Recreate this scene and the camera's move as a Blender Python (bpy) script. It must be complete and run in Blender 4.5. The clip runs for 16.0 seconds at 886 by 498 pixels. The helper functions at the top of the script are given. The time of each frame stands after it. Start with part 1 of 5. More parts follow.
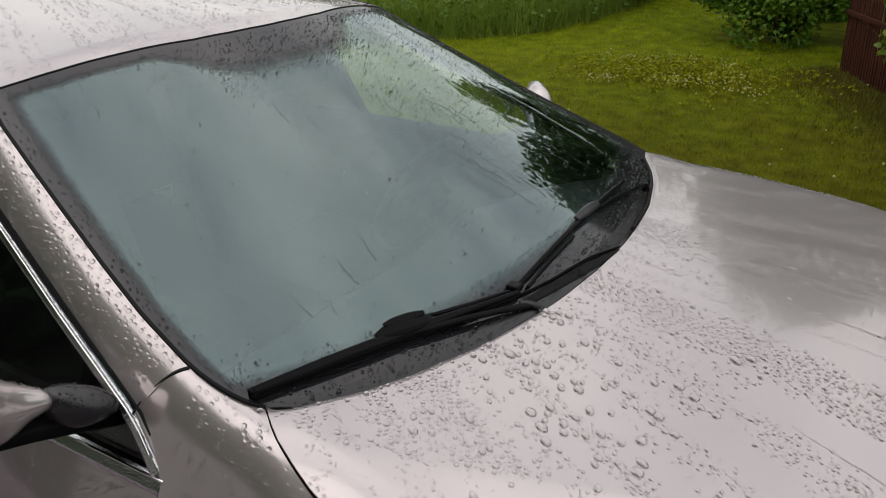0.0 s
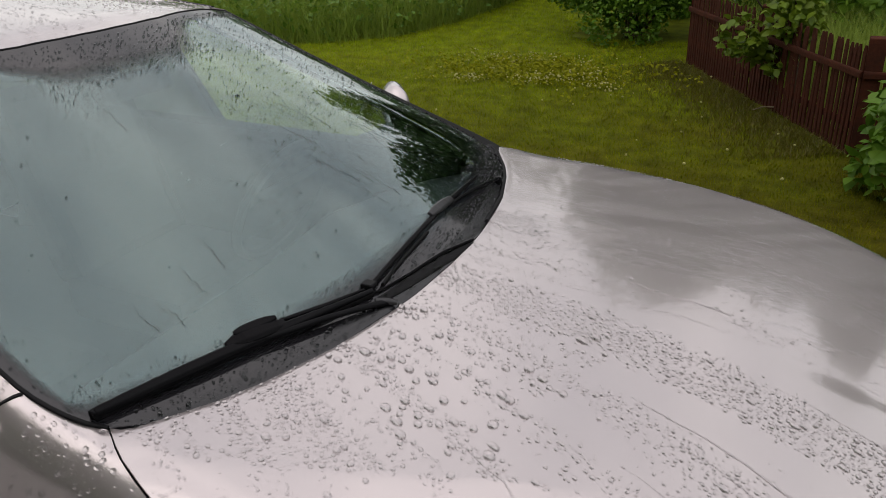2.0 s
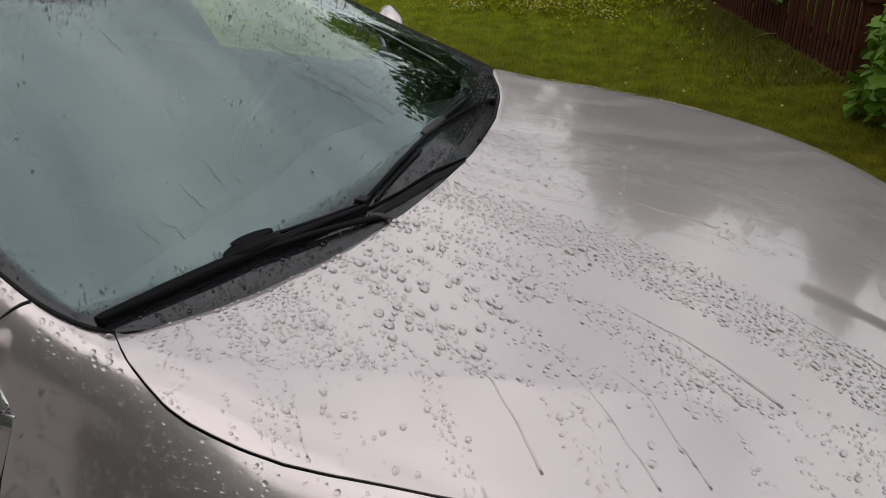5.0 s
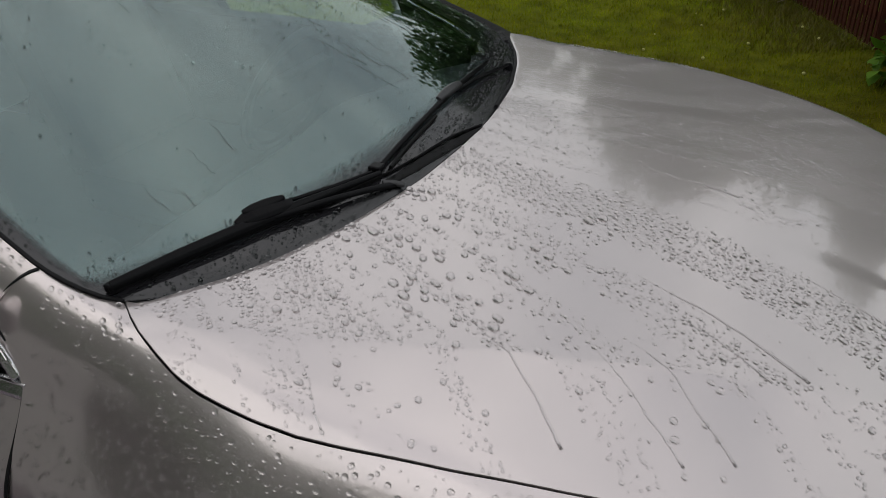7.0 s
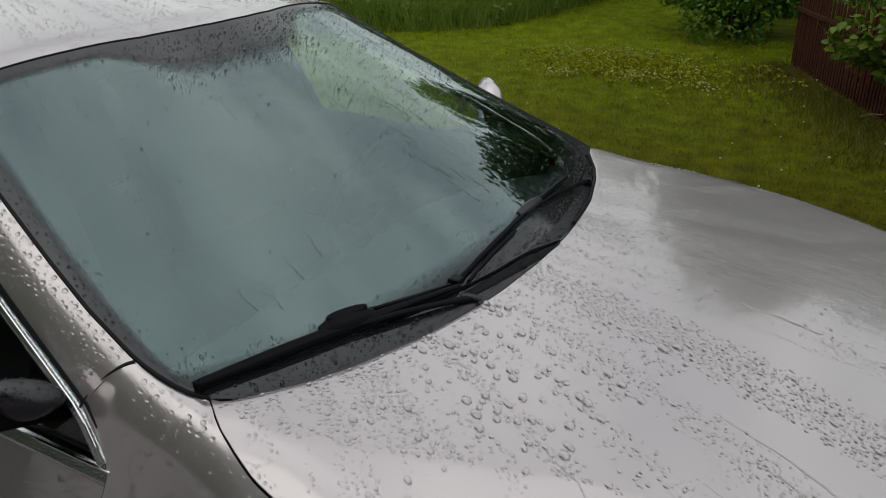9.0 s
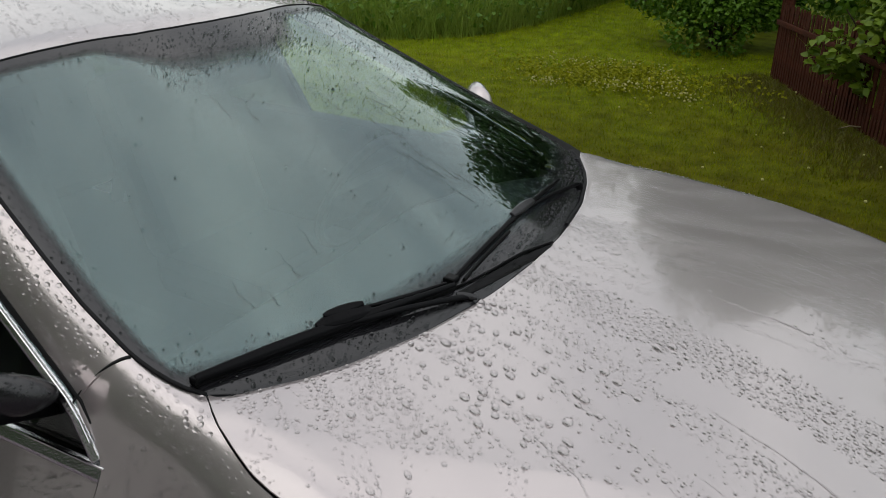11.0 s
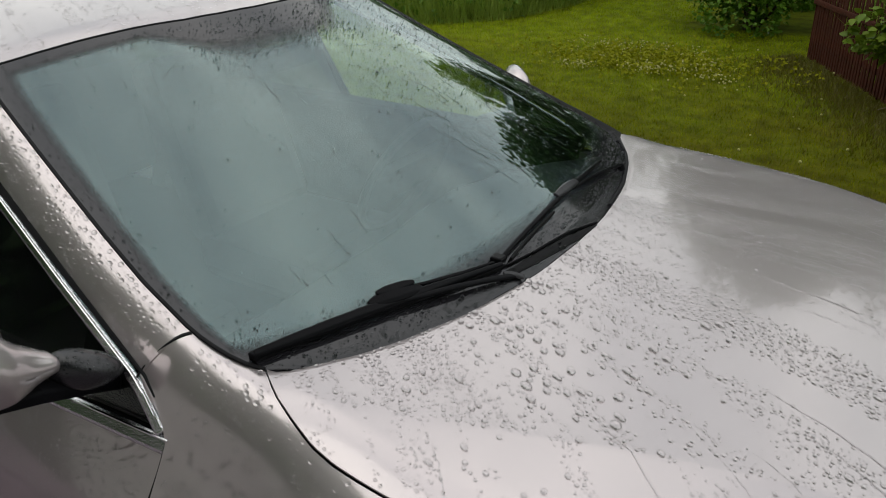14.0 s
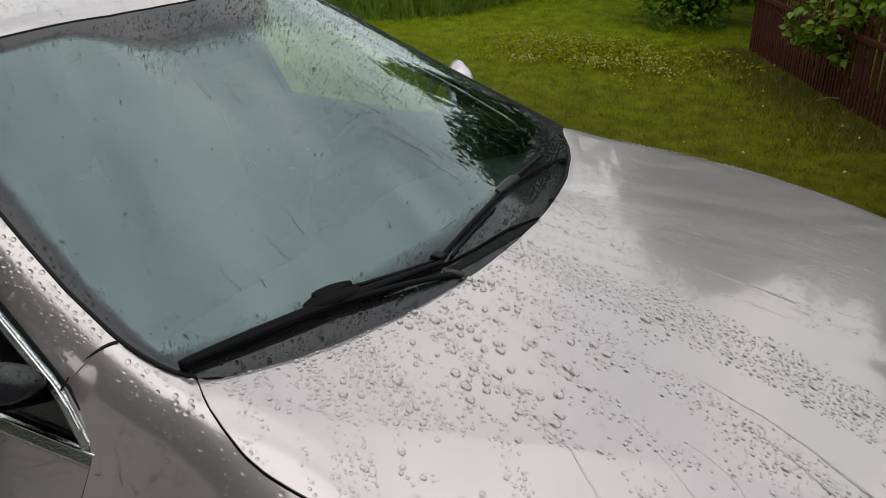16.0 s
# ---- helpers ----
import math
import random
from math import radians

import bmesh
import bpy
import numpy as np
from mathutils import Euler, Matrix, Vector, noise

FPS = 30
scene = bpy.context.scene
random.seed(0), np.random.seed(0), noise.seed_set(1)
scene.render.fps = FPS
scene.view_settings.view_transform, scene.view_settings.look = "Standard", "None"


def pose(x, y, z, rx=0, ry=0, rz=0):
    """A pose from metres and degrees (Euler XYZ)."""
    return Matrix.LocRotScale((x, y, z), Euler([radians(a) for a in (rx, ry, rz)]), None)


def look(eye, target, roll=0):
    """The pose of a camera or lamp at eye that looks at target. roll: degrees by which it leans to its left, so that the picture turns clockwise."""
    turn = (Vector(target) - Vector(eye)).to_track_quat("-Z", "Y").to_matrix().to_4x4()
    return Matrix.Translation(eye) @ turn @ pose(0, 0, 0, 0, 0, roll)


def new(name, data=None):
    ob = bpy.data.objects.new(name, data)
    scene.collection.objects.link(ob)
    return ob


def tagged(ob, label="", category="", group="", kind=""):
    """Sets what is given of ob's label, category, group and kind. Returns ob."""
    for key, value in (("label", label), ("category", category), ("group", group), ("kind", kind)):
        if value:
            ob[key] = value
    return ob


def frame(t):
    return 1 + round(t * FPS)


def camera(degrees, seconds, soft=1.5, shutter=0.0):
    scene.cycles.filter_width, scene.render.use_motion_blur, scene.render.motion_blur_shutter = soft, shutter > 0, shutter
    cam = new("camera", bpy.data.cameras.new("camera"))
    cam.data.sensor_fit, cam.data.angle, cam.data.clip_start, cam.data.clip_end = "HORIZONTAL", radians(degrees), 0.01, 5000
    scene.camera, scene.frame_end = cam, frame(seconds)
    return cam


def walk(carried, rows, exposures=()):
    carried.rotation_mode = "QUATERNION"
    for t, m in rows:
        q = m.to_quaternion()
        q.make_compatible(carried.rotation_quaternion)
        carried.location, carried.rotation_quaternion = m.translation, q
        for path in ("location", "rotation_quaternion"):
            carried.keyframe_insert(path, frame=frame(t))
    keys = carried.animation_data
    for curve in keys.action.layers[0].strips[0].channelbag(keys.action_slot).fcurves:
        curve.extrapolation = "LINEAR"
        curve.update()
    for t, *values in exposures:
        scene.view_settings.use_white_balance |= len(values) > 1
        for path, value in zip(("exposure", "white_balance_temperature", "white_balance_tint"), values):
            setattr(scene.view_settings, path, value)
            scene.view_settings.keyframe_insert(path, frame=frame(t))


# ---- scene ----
cam = camera(59.5, 16.0, soft=0.75)
PATH = [
    (0, (0.79, -1.287, 1.67), (-0.296, 0.164, 0.825), -2.7),
    (0.5, (0.804, -1.259, 1.658), (-0.233, 0.226, 0.81), -3.2),
    (1, (0.805, -1.247, 1.652), (-0.154, 0.285, 0.796), -2.2),
    (1.5, (0.82, -1.242, 1.654), (-0.067, 0.333, 0.797), -1.9),
    (2, (0.845, -1.265, 1.663), (0.012, 0.342, 0.813), -2.3),
    (2.5, (0.875, -1.287, 1.665), (0.063, 0.347, 0.846), -3.0),
    (3, (0.899, -1.316, 1.673), (0.113, 0.335, 0.862), -2.0),
    (3.5, (0.897, -1.344, 1.673), (0.063, 0.276, 0.848), -1.5),
    (4, (0.891, -1.313, 1.658), (0.049, 0.29, 0.808), -2.5),
    (4.5, (0.888, -1.309, 1.647), (0.111, 0.31, 0.766), -0.9),
    (5, (0.885, -1.303, 1.643), (0.075, 0.231, 0.649), -2.9),
    (5.2, (0.871, -1.302, 1.639), (0.044, 0.223, 0.643), -2.5),
    (7.3, (0.863, -1.269, 1.626), (0.041, 0.211, 0.561), -3.2),
    (7.5, (0.859, -1.261, 1.633), (0.038, 0.223, 0.573), -2.4),
    (8, (0.846, -1.283, 1.682), (-0.04, 0.208, 0.687), -1.3),
    (8.5, (0.852, -1.291, 1.696), (-0.159, 0.186, 0.803), -2.2),
    (11, (0.83, -1.322, 1.679), (-0.14, 0.207, 0.832), -0.6),
    (11.5, (0.839, -1.322, 1.678), (-0.12, 0.214, 0.83), -0.9),
    (12, (0.842, -1.322, 1.677), (-0.104, 0.223, 0.832), -0.6),
    (12.5, (0.842, -1.326, 1.677), (-0.084, 0.222, 0.814), -0.3),
    (13, (0.822, -1.361, 1.692), (-0.156, 0.132, 0.788), -0.6),
    (13.5, (0.813, -1.368, 1.68), (-0.213, 0.104, 0.796), -1.2),
    (14, (0.81, -1.363, 1.678), (-0.211, 0.115, 0.799), -1.7),
    (14.5, (0.812, -1.352, 1.673), (-0.181, 0.139, 0.785), -1.8),
    (15, (0.817, -1.338, 1.669), (-0.13, 0.18, 0.775), -1.6),
    (15.5, (0.817, -1.342, 1.675), (-0.109, 0.187, 0.777), -0.9),
    (16, (0.824, -1.326, 1.671), (-0.099, 0.208, 0.78), -1.4),
]
walk(cam, [(t, look(eye, target, roll)) for t, eye, target, roll in PATH], exposures=[(0, 0.08, 6800, 8.5), (1, 0.08, 6800, 11), (3.5, 0.08, 6800, 10.5), (4.5, 0.06, 6750, 8.5), (5, -0.03, 6700, 8.5), (7.5, -0.2, 6550, 3.5), (8, -0.22, 6500, 2.5), (8.5, -0.22, 6500, 2.5), (11, 0.0, 6550, 4.5), (14, 0.11, 6650, 3.5), (16, 0.11, 6650, 3.5)])

# ---- world and light ----
world = bpy.data.worlds.new("overcast_sky")
scene.world = world
world.use_nodes = True
wn, wl = world.node_tree.nodes, world.node_tree.links
wn.clear()
w_out = wn.new("ShaderNodeOutputWorld")
w_bg = wn.new("ShaderNodeBackground")
w_sky = wn.new("ShaderNodeTexSky")
w_sky.sky_type = "NISHITA"
w_sky.sun_disc = False
w_sky.sun_elevation, w_sky.sun_rotation = radians(39), radians(200)
w_sky.air_density, w_sky.dust_density = 1.2, 3.0
w_tc = wn.new("ShaderNodeTexCoord")
w_map = wn.new("ShaderNodeMapping")
w_map.inputs["Scale"].default_value = (1.0, 1.0, 2.0)
w_noise = wn.new("ShaderNodeTexNoise")
w_noise.inputs["Scale"].default_value = 1.9
w_noise.inputs["Detail"].default_value = 6.0
w_noise.inputs["Roughness"].default_value = 0.55
w_ramp = wn.new("ShaderNodeValToRGB")
w_ramp.color_ramp.elements[0].position, w_ramp.color_ramp.elements[0].color = 0.36, (4.4, 4.55, 4.9, 1)
w_ramp.color_ramp.elements[1].position, w_ramp.color_ramp.elements[1].color = 0.66, (9.4, 9.2, 9.2, 1)
w_mix = wn.new("ShaderNodeMixRGB")
w_mix.inputs["Fac"].default_value = 0.86
w_bg.inputs["Strength"].default_value = 0.147
wl.new(w_tc.outputs["Generated"], w_map.inputs["Vector"])
wl.new(w_map.outputs["Vector"], w_noise.inputs["Vector"])
wl.new(w_noise.outputs["Fac"], w_ramp.inputs["Fac"])
wl.new(w_sky.outputs["Color"], w_mix.inputs["Color1"])
w_sep = wn.new("ShaderNodeSeparateXYZ")
wl.new(w_tc.outputs["Generated"], w_sep.inputs[0])
w_grad = wn.new("ShaderNodeValToRGB")
w_grad.color_ramp.elements[0].position, w_grad.color_ramp.elements[0].color = 0.0, (0.735, 0.77, 0.74, 1)
w_grad.color_ramp.elements[1].position, w_grad.color_ramp.elements[1].color = 1.0, (1.16, 1.135, 1.17, 1)
wl.new(w_sep.outputs["Z"], w_grad.inputs["Fac"])
w_mul = wn.new("ShaderNodeMixRGB")
w_mul.blend_type = "MULTIPLY"
w_mul.inputs["Fac"].default_value = 1.0
wl.new(w_ramp.outputs["Color"], w_mul.inputs["Color1"])
wl.new(w_grad.outputs["Color"], w_mul.inputs["Color2"])
wl.new(w_mul.outputs["Color"], w_mix.inputs["Color2"])
wl.new(w_mix.outputs["Color"], w_bg.inputs["Color"])
wl.new(w_bg.outputs["Background"], w_out.inputs["Surface"])

sun_data = bpy.data.lights.new("sun", "SUN")
sun_data.energy, sun_data.angle, sun_data.color = 0.6, radians(90), (1.0, 0.96, 0.91)
sun = new("sun", sun_data)
sun.matrix_world = look((0, 0, 0), (0.26, 0.73, -0.63))


# ---- materials ----
def shader(name, color, rough=0.5, metal=0.0, var=0.0, scale=5.0, fine=60.0, bump=0.0, bump_scale=200.0, coat=0.0,
           island=0.0, second=None, trans=0.0, ior=1.45, rough_var=0.0, sheen=0.0):
    """A Principled material with colour varied at two scales, by island and by bump."""
    m = bpy.data.materials.new(name)
    m.use_nodes = True
    n, l = m.node_tree.nodes, m.node_tree.links
    b = n["Principled BSDF"]
    b.inputs["Roughness"].default_value = rough
    b.inputs["Metallic"].default_value = metal
    b.inputs["IOR"].default_value = ior
    b.inputs["Transmission Weight"].default_value = trans
    b.inputs["Coat Weight"].default_value = coat
    b.inputs["Coat Roughness"].default_value = 0.02
    second = second or tuple(c * 0.6 for c in color)
    tc = n.new("ShaderNodeTexCoord")
    big = n.new("ShaderNodeTexNoise")
    big.inputs["Scale"].default_value, big.inputs["Detail"].default_value = scale, 5.0
    small = n.new("ShaderNodeTexNoise")
    small.inputs["Scale"].default_value, small.inputs["Detail"].default_value = fine, 3.0
    l.new(tc.outputs["Object"], big.inputs["Vector"])
    l.new(tc.outputs["Object"], small.inputs["Vector"])
    add = n.new("ShaderNodeMath")
    add.operation = "ADD"
    l.new(big.outputs["Fac"], add.inputs[0])
    l.new(small.outputs["Fac"], add.inputs[1])
    last = add
    if island:
        geo = n.new("ShaderNodeNewGeometry")
        isl = n.new("ShaderNodeMath")
        isl.operation = "MULTIPLY_ADD"
        isl.inputs[1].default_value = island
        l.new(geo.outputs["Random Per Island"], isl.inputs[0])
        l.new(add.outputs[0], isl.inputs[2])
        last = isl
    rng_ = n.new("ShaderNodeMapRange")
    rng_.inputs["From Min"].default_value = 0.62
    rng_.inputs["From Max"].default_value = 1.38 + island
    rng_.inputs["To Min"].default_value = 0.0
    rng_.inputs["To Max"].default_value = min(1.0, var * 2 if var else 0.0)
    l.new(last.outputs[0], rng_.inputs["Value"])
    mix = n.new("ShaderNodeMixRGB")
    mix.inputs["Color1"].default_value = (*color, 1)
    mix.inputs["Color2"].default_value = (*second, 1)
    l.new(rng_.outputs["Result"], mix.inputs["Fac"])
    l.new(mix.outputs["Color"], b.inputs["Base Color"])
    if rough_var:
        rr = n.new("ShaderNodeMapRange")
        rr.inputs["From Min"].default_value, rr.inputs["From Max"].default_value = 0.35, 0.65
        rr.inputs["To Min"].default_value, rr.inputs["To Max"].default_value = rough, rough + rough_var
        l.new(big.outputs["Fac"], rr.inputs["Value"])
        l.new(rr.outputs["Result"], b.inputs["Roughness"])
    if bump:
        bn = n.new("ShaderNodeTexNoise")
        bn.inputs["Scale"].default_value, bn.inputs["Detail"].default_value = bump_scale, 4.0
        l.new(tc.outputs["Object"], bn.inputs["Vector"])
        bp = n.new("ShaderNodeBump")
        bp.inputs["Strength"].default_value, bp.inputs["Distance"].default_value = bump, 0.01
        l.new(bn.outputs["Fac"], bp.inputs["Height"])
        l.new(bp.outputs["Normal"], b.inputs["Normal"])
    return m


PAINT = shader("silver_paint", (0.63, 0.572, 0.57), 0.115, 0.88, 0.12, 6.0, 900.0, coat=1.0, second=(0.555, 0.505, 0.50), rough_var=0.03)


def add_flake_lobe(m, rough, share):
    n, l = m.node_tree.nodes, m.node_tree.links
    b = n["Principled BSDF"]
    c = n.new("ShaderNodeBsdfPrincipled")
    c.inputs["Metallic"].default_value = 0.9
    c.inputs["Roughness"].default_value = rough
    c.inputs["Coat Weight"].default_value = 1.0
    c.inputs["Coat Roughness"].default_value = 0.04
    l.new(b.inputs["Base Color"].links[0].from_socket, c.inputs["Base Color"])
    mx = n.new("ShaderNodeMixShader")
    mx.inputs["Fac"].default_value = share
    l.new(b.outputs["BSDF"], mx.inputs[1])
    l.new(c.outputs["BSDF"], mx.inputs[2])
    l.new(mx.outputs["Shader"], n["Material Output"].inputs["Surface"])


add_flake_lobe(PAINT, 0.48, 0.51)
BLACK = shader("black_plastic", (0.004, 0.004, 0.005), 0.4, 0.0, 0.3, 20.0, 300.0, 0.15, 600.0, second=(0.010, 0.010, 0.011))
WIPER = shader("wiper_rubber", (0.006, 0.006, 0.007), 0.14, 0.0, 0.3, 20.0, 300.0, 0.05, 500.0, second=(0.012, 0.012, 0.013), ior=1.33, rough_var=0.12)
COWL = shader("cowl_plastic", (0.014, 0.014, 0.016), 0.12, 0.0, 0.4, 9.0, 400.0, 0.1, 900.0, second=(0.022, 0.022, 0.024), rough_var=0.1)
RUBBER = shader("rubber", (0.015, 0.015, 0.016), 0.55, 0.0, 0.3, 12.0, 200.0, 0.1, 500.0)
FRIT = shader("ceramic_band", (0.020, 0.019, 0.022), 0.08, 0.0, 0.2, 10.0, 500.0)
CHROME = shader("chrome", (0.82, 0.83, 0.84), 0.10, 1.0, 0.2, 30.0, 500.0, 0.24, 260.0, second=(0.6, 0.6, 0.62))
BRIGHT = shader("polished_metal", (0.86, 0.87, 0.88), 0.06, 1.0, 0.1, 30.0, 500.0, second=(0.75, 0.75, 0.77))
GLASS = shader("laminated_glass", (0.70, 0.90, 0.93), 0.0, 0.0, 0.1, 3.0, 30.0, trans=1.0, ior=1.9, second=(0.66, 0.87, 0.90))
GLASS.node_tree.nodes["Principled BSDF"].inputs["Specular Tint"].default_value = (0.84, 1.0, 0.97, 1.0)
TINT = shader("tinted_glass", (0.92, 0.97, 0.93), 0.0, 0.0, 0.1, 3.0, 30.0, trans=1.0, ior=1.33)
PRIVACY = shader("privacy_glass", (0.10, 0.11, 0.11), 0.0, 0.0, 0.1, 3.0, 30.0, trans=1.0, ior=1.42)
WATER = shader("water", (0.95, 0.96, 0.96), 0.085, 0.0, 0.0, 3.0, 30.0, trans=1.0, ior=1.33)
# grey tint stands in for the glass reflection lost under each drop
DROPGLASS = shader("water_on_glass", (0.46, 0.50, 0.49), 0.085, 0.0, 0.0, 3.0, 30.0, trans=1.0, ior=1.33)
DASH = shader("dashboard_foam", (0.05, 0.046, 0.05), 0.75, 0.0, 0.5, 5.0, 260.0, 0.3, 400.0, second=(0.038, 0.034, 0.039))


def water_film():
    """A rippled film of water: clear, with a weak mirror on top."""
    m = bpy.data.materials.new("water_film")
    m.use_nodes = True
    n, l = m.node_tree.nodes, m.node_tree.links
    n.remove(n["Principled BSDF"])
    tc = n.new("ShaderNodeTexCoord")
    mp = n.new("ShaderNodeMapping")
    mp.inputs["Rotation"].default_value = (0, 0, radians(12))
    mp.inputs["Scale"].default_value = (14.0, 48.0, 14.0)
    nz = n.new("ShaderNodeTexNoise")
    nz.inputs["Scale"].default_value, nz.inputs["Detail"].default_value = 1.0, 4.0
    bp = n.new("ShaderNodeBump")
    bp.inputs["Strength"].default_value, bp.inputs["Distance"].default_value = 0.7, 0.004
    gl = n.new("ShaderNodeBsdfGlossy")
    gl.inputs["Roughness"].default_value = 0.05
    tr = n.new("ShaderNodeBsdfTransparent")
    mx = n.new("ShaderNodeMixShader")
    mx.inputs["Fac"].default_value = 0.07
    l.new(tc.outputs["Object"], mp.inputs["Vector"])
    l.new(mp.outputs["Vector"], nz.inputs["Vector"])
    l.new(nz.outputs["Fac"], bp.inputs["Height"])
    l.new(bp.outputs["Normal"], gl.inputs["Normal"])
    l.new(tr.outputs["BSDF"], mx.inputs[1])
    l.new(gl.outputs["BSDF"], mx.inputs[2])
    l.new(mx.outputs["Shader"], n["Material Output"].inputs["Surface"])
    return m


FILM = water_film()


def thin_water(m, clear):
    """Part of the light goes straight through a shallow bead."""
    n, l = m.node_tree.nodes, m.node_tree.links
    tr = n.new("ShaderNodeBsdfTransparent")
    mx = n.new("ShaderNodeMixShader")
    mx.inputs["Fac"].default_value = clear
    l.new(n["Principled BSDF"].outputs["BSDF"], mx.inputs[1])
    l.new(tr.outputs["BSDF"], mx.inputs[2])
    l.new(mx.outputs["Shader"], n["Material Output"].inputs["Surface"])


thin_water(WATER, 0.04)
TRIMDARK = shader("cabin_trim", (0.008, 0.008, 0.009), 0.7, 0.0, 0.5, 8.0, 300.0, 0.3, 400.0, second=(0.014, 0.014, 0.014))
SEAT = shader("seat_cloth", (0.014, 0.014, 0.015), 0.9, 0.0, 0.5, 14.0, 500.0, 0.3, 700.0, second=(0.024, 0.024, 0.024))
GREYCLIP = shader("grey_plastic", (0.035, 0.035, 0.038), 0.4, 0.0, 0.4, 40.0, 300.0)
for m_, lv_ in ((TRIMDARK, 0.15), (SEAT, 0.1), (BLACK, 0.06), (COWL, 0.75), (RUBBER, 0.13), (FRIT, 0.8), (WIPER, 0.12)):
    m_.node_tree.nodes["Principled BSDF"].inputs["Specular IOR Level"].default_value = lv_


def add_fade(m):
    """The printed band thins out in dots towards its inner edge."""
    n, l = m.node_tree.nodes, m.node_tree.links
    at = n.new("ShaderNodeAttribute")
    at.attribute_name = "fade"
    dots = n.new("ShaderNodeTexNoise")
    dots.inputs["Scale"].default_value = 520.0
    tc = n.new("ShaderNodeTexCoord")
    l.new(tc.outputs["Object"], dots.inputs["Vector"])
    ma = n.new("ShaderNodeMath")
    ma.operation = "MULTIPLY_ADD"
    ma.inputs[1].default_value = 0.5
    l.new(dots.outputs["Fac"], ma.inputs[0])
    l.new(at.outputs["Fac"], ma.inputs[2])
    mr = n.new("ShaderNodeMapRange")
    mr.inputs["From Min"].default_value, mr.inputs["From Max"].default_value = 0.75, 1.2
    l.new(ma.outputs[0], mr.inputs["Value"])
    tr = n.new("ShaderNodeBsdfTransparent")
    mx = n.new("ShaderNodeMixShader")
    l.new(mr.outputs["Result"], mx.inputs["Fac"])
    l.new(n["Principled BSDF"].outputs["BSDF"], mx.inputs[1])
    l.new(tr.outputs["BSDF"], mx.inputs[2])
    l.new(mx.outputs["Shader"], n["Material Output"].inputs["Surface"])


add_fade(FRIT)
ALLOY = shader("alloy", (0.6, 0.6, 0.61), 0.3, 0.9, 0.3, 10.0, 200.0)
FENCE = shader("red_brown_stain", (0.085, 0.024, 0.012), 0.85, 0.0, 0.6, 7.0, 60.0, 0.5, 90.0, second=(0.036, 0.013, 0.008))
BARK = shader("bark", (0.10, 0.075, 0.05), 0.9, 0.0, 0.6, 9.0, 70.0, 0.8, 60.0)
STRAW = shader("dry_stalk", (0.16, 0.12, 0.07), 0.8, 0.0, 0.5, 30.0, 200.0, 0.3, 150.0, second=(0.22, 0.18, 0.11))
POLE = shader("dark_post", (0.05, 0.055, 0.06), 0.6, 0.0, 0.5, 8.0, 80.0, 0.3, 100.0)
PLASTER = shader("pale_plaster", (0.54, 0.53, 0.505), 0.9, 0.0, 0.4, 1.2, 40.0, 0.4, 80.0, second=(0.43, 0.42, 0.40))
ASPHALT = shader("asphalt", (0.10, 0.10, 0.105), 0.85, 0.0, 0.6, 2.0, 120.0, 0.5, 150.0)


def leafy(name, color, second, island=0.9, trans=0.25, rough=0.5):
    m = shader(name, color, rough, 0.0, 0.5, 0.9, 14.0, island=island, second=second)
    n, l = m.node_tree.nodes, m.node_tree.links
    b = n["Principled BSDF"]
    tr = n.new("ShaderNodeBsdfTranslucent")
    src = b.inputs["Base Color"].links[0].from_socket
    l.new(src, tr.inputs["Color"])
    mx = n.new("ShaderNodeMixShader")
    mx.inputs["Fac"].default_value = trans
    l.new(b.outputs["BSDF"], mx.inputs[1])
    l.new(tr.outputs["BSDF"], mx.inputs[2])
    l.new(mx.outputs["Shader"], n["Material Output"].inputs["Surface"])
    return m


LAWN = leafy("lawn_grass", (0.15, 0.235, 0.004), (0.28, 0.275, 0.006))
MEADOW = leafy("meadow_grass", (0.19, 0.30, 0.035), (0.33, 0.41, 0.085))
LEAF = leafy("shrub_leaf", (0.065, 0.165, 0.014), (0.155, 0.275, 0.026), rough=0.42)
VINE = leafy("vine_leaf", (0.09, 0.165, 0.011), (0.18, 0.25, 0.02), rough=0.42)
TREELEAF = leafy("tree_leaf", (0.07, 0.145, 0.05), (0.11, 0.19, 0.062), trans=0.35)
CLOVER = leafy("clover_leaf", (0.21, 0.235, 0.009), (0.31, 0.305, 0.017))
WEED = leafy("weed_grass", (0.085, 0.092, 0.006), (0.15, 0.118, 0.012))
PETAL = leafy("white_petal", (0.60, 0.57, 0.26), (0.42, 0.41, 0.14), trans=0.15)


for m_, lv_ in ((LAWN, 0.08), (MEADOW, 0.12), (LEAF, 0.3), (VINE, 0.3), (CLOVER, 0.08), (PETAL, 0.1), (FENCE, 0.2)):
    m_.node_tree.nodes["Principled BSDF"].inputs["Specular IOR Level"].default_value = lv_


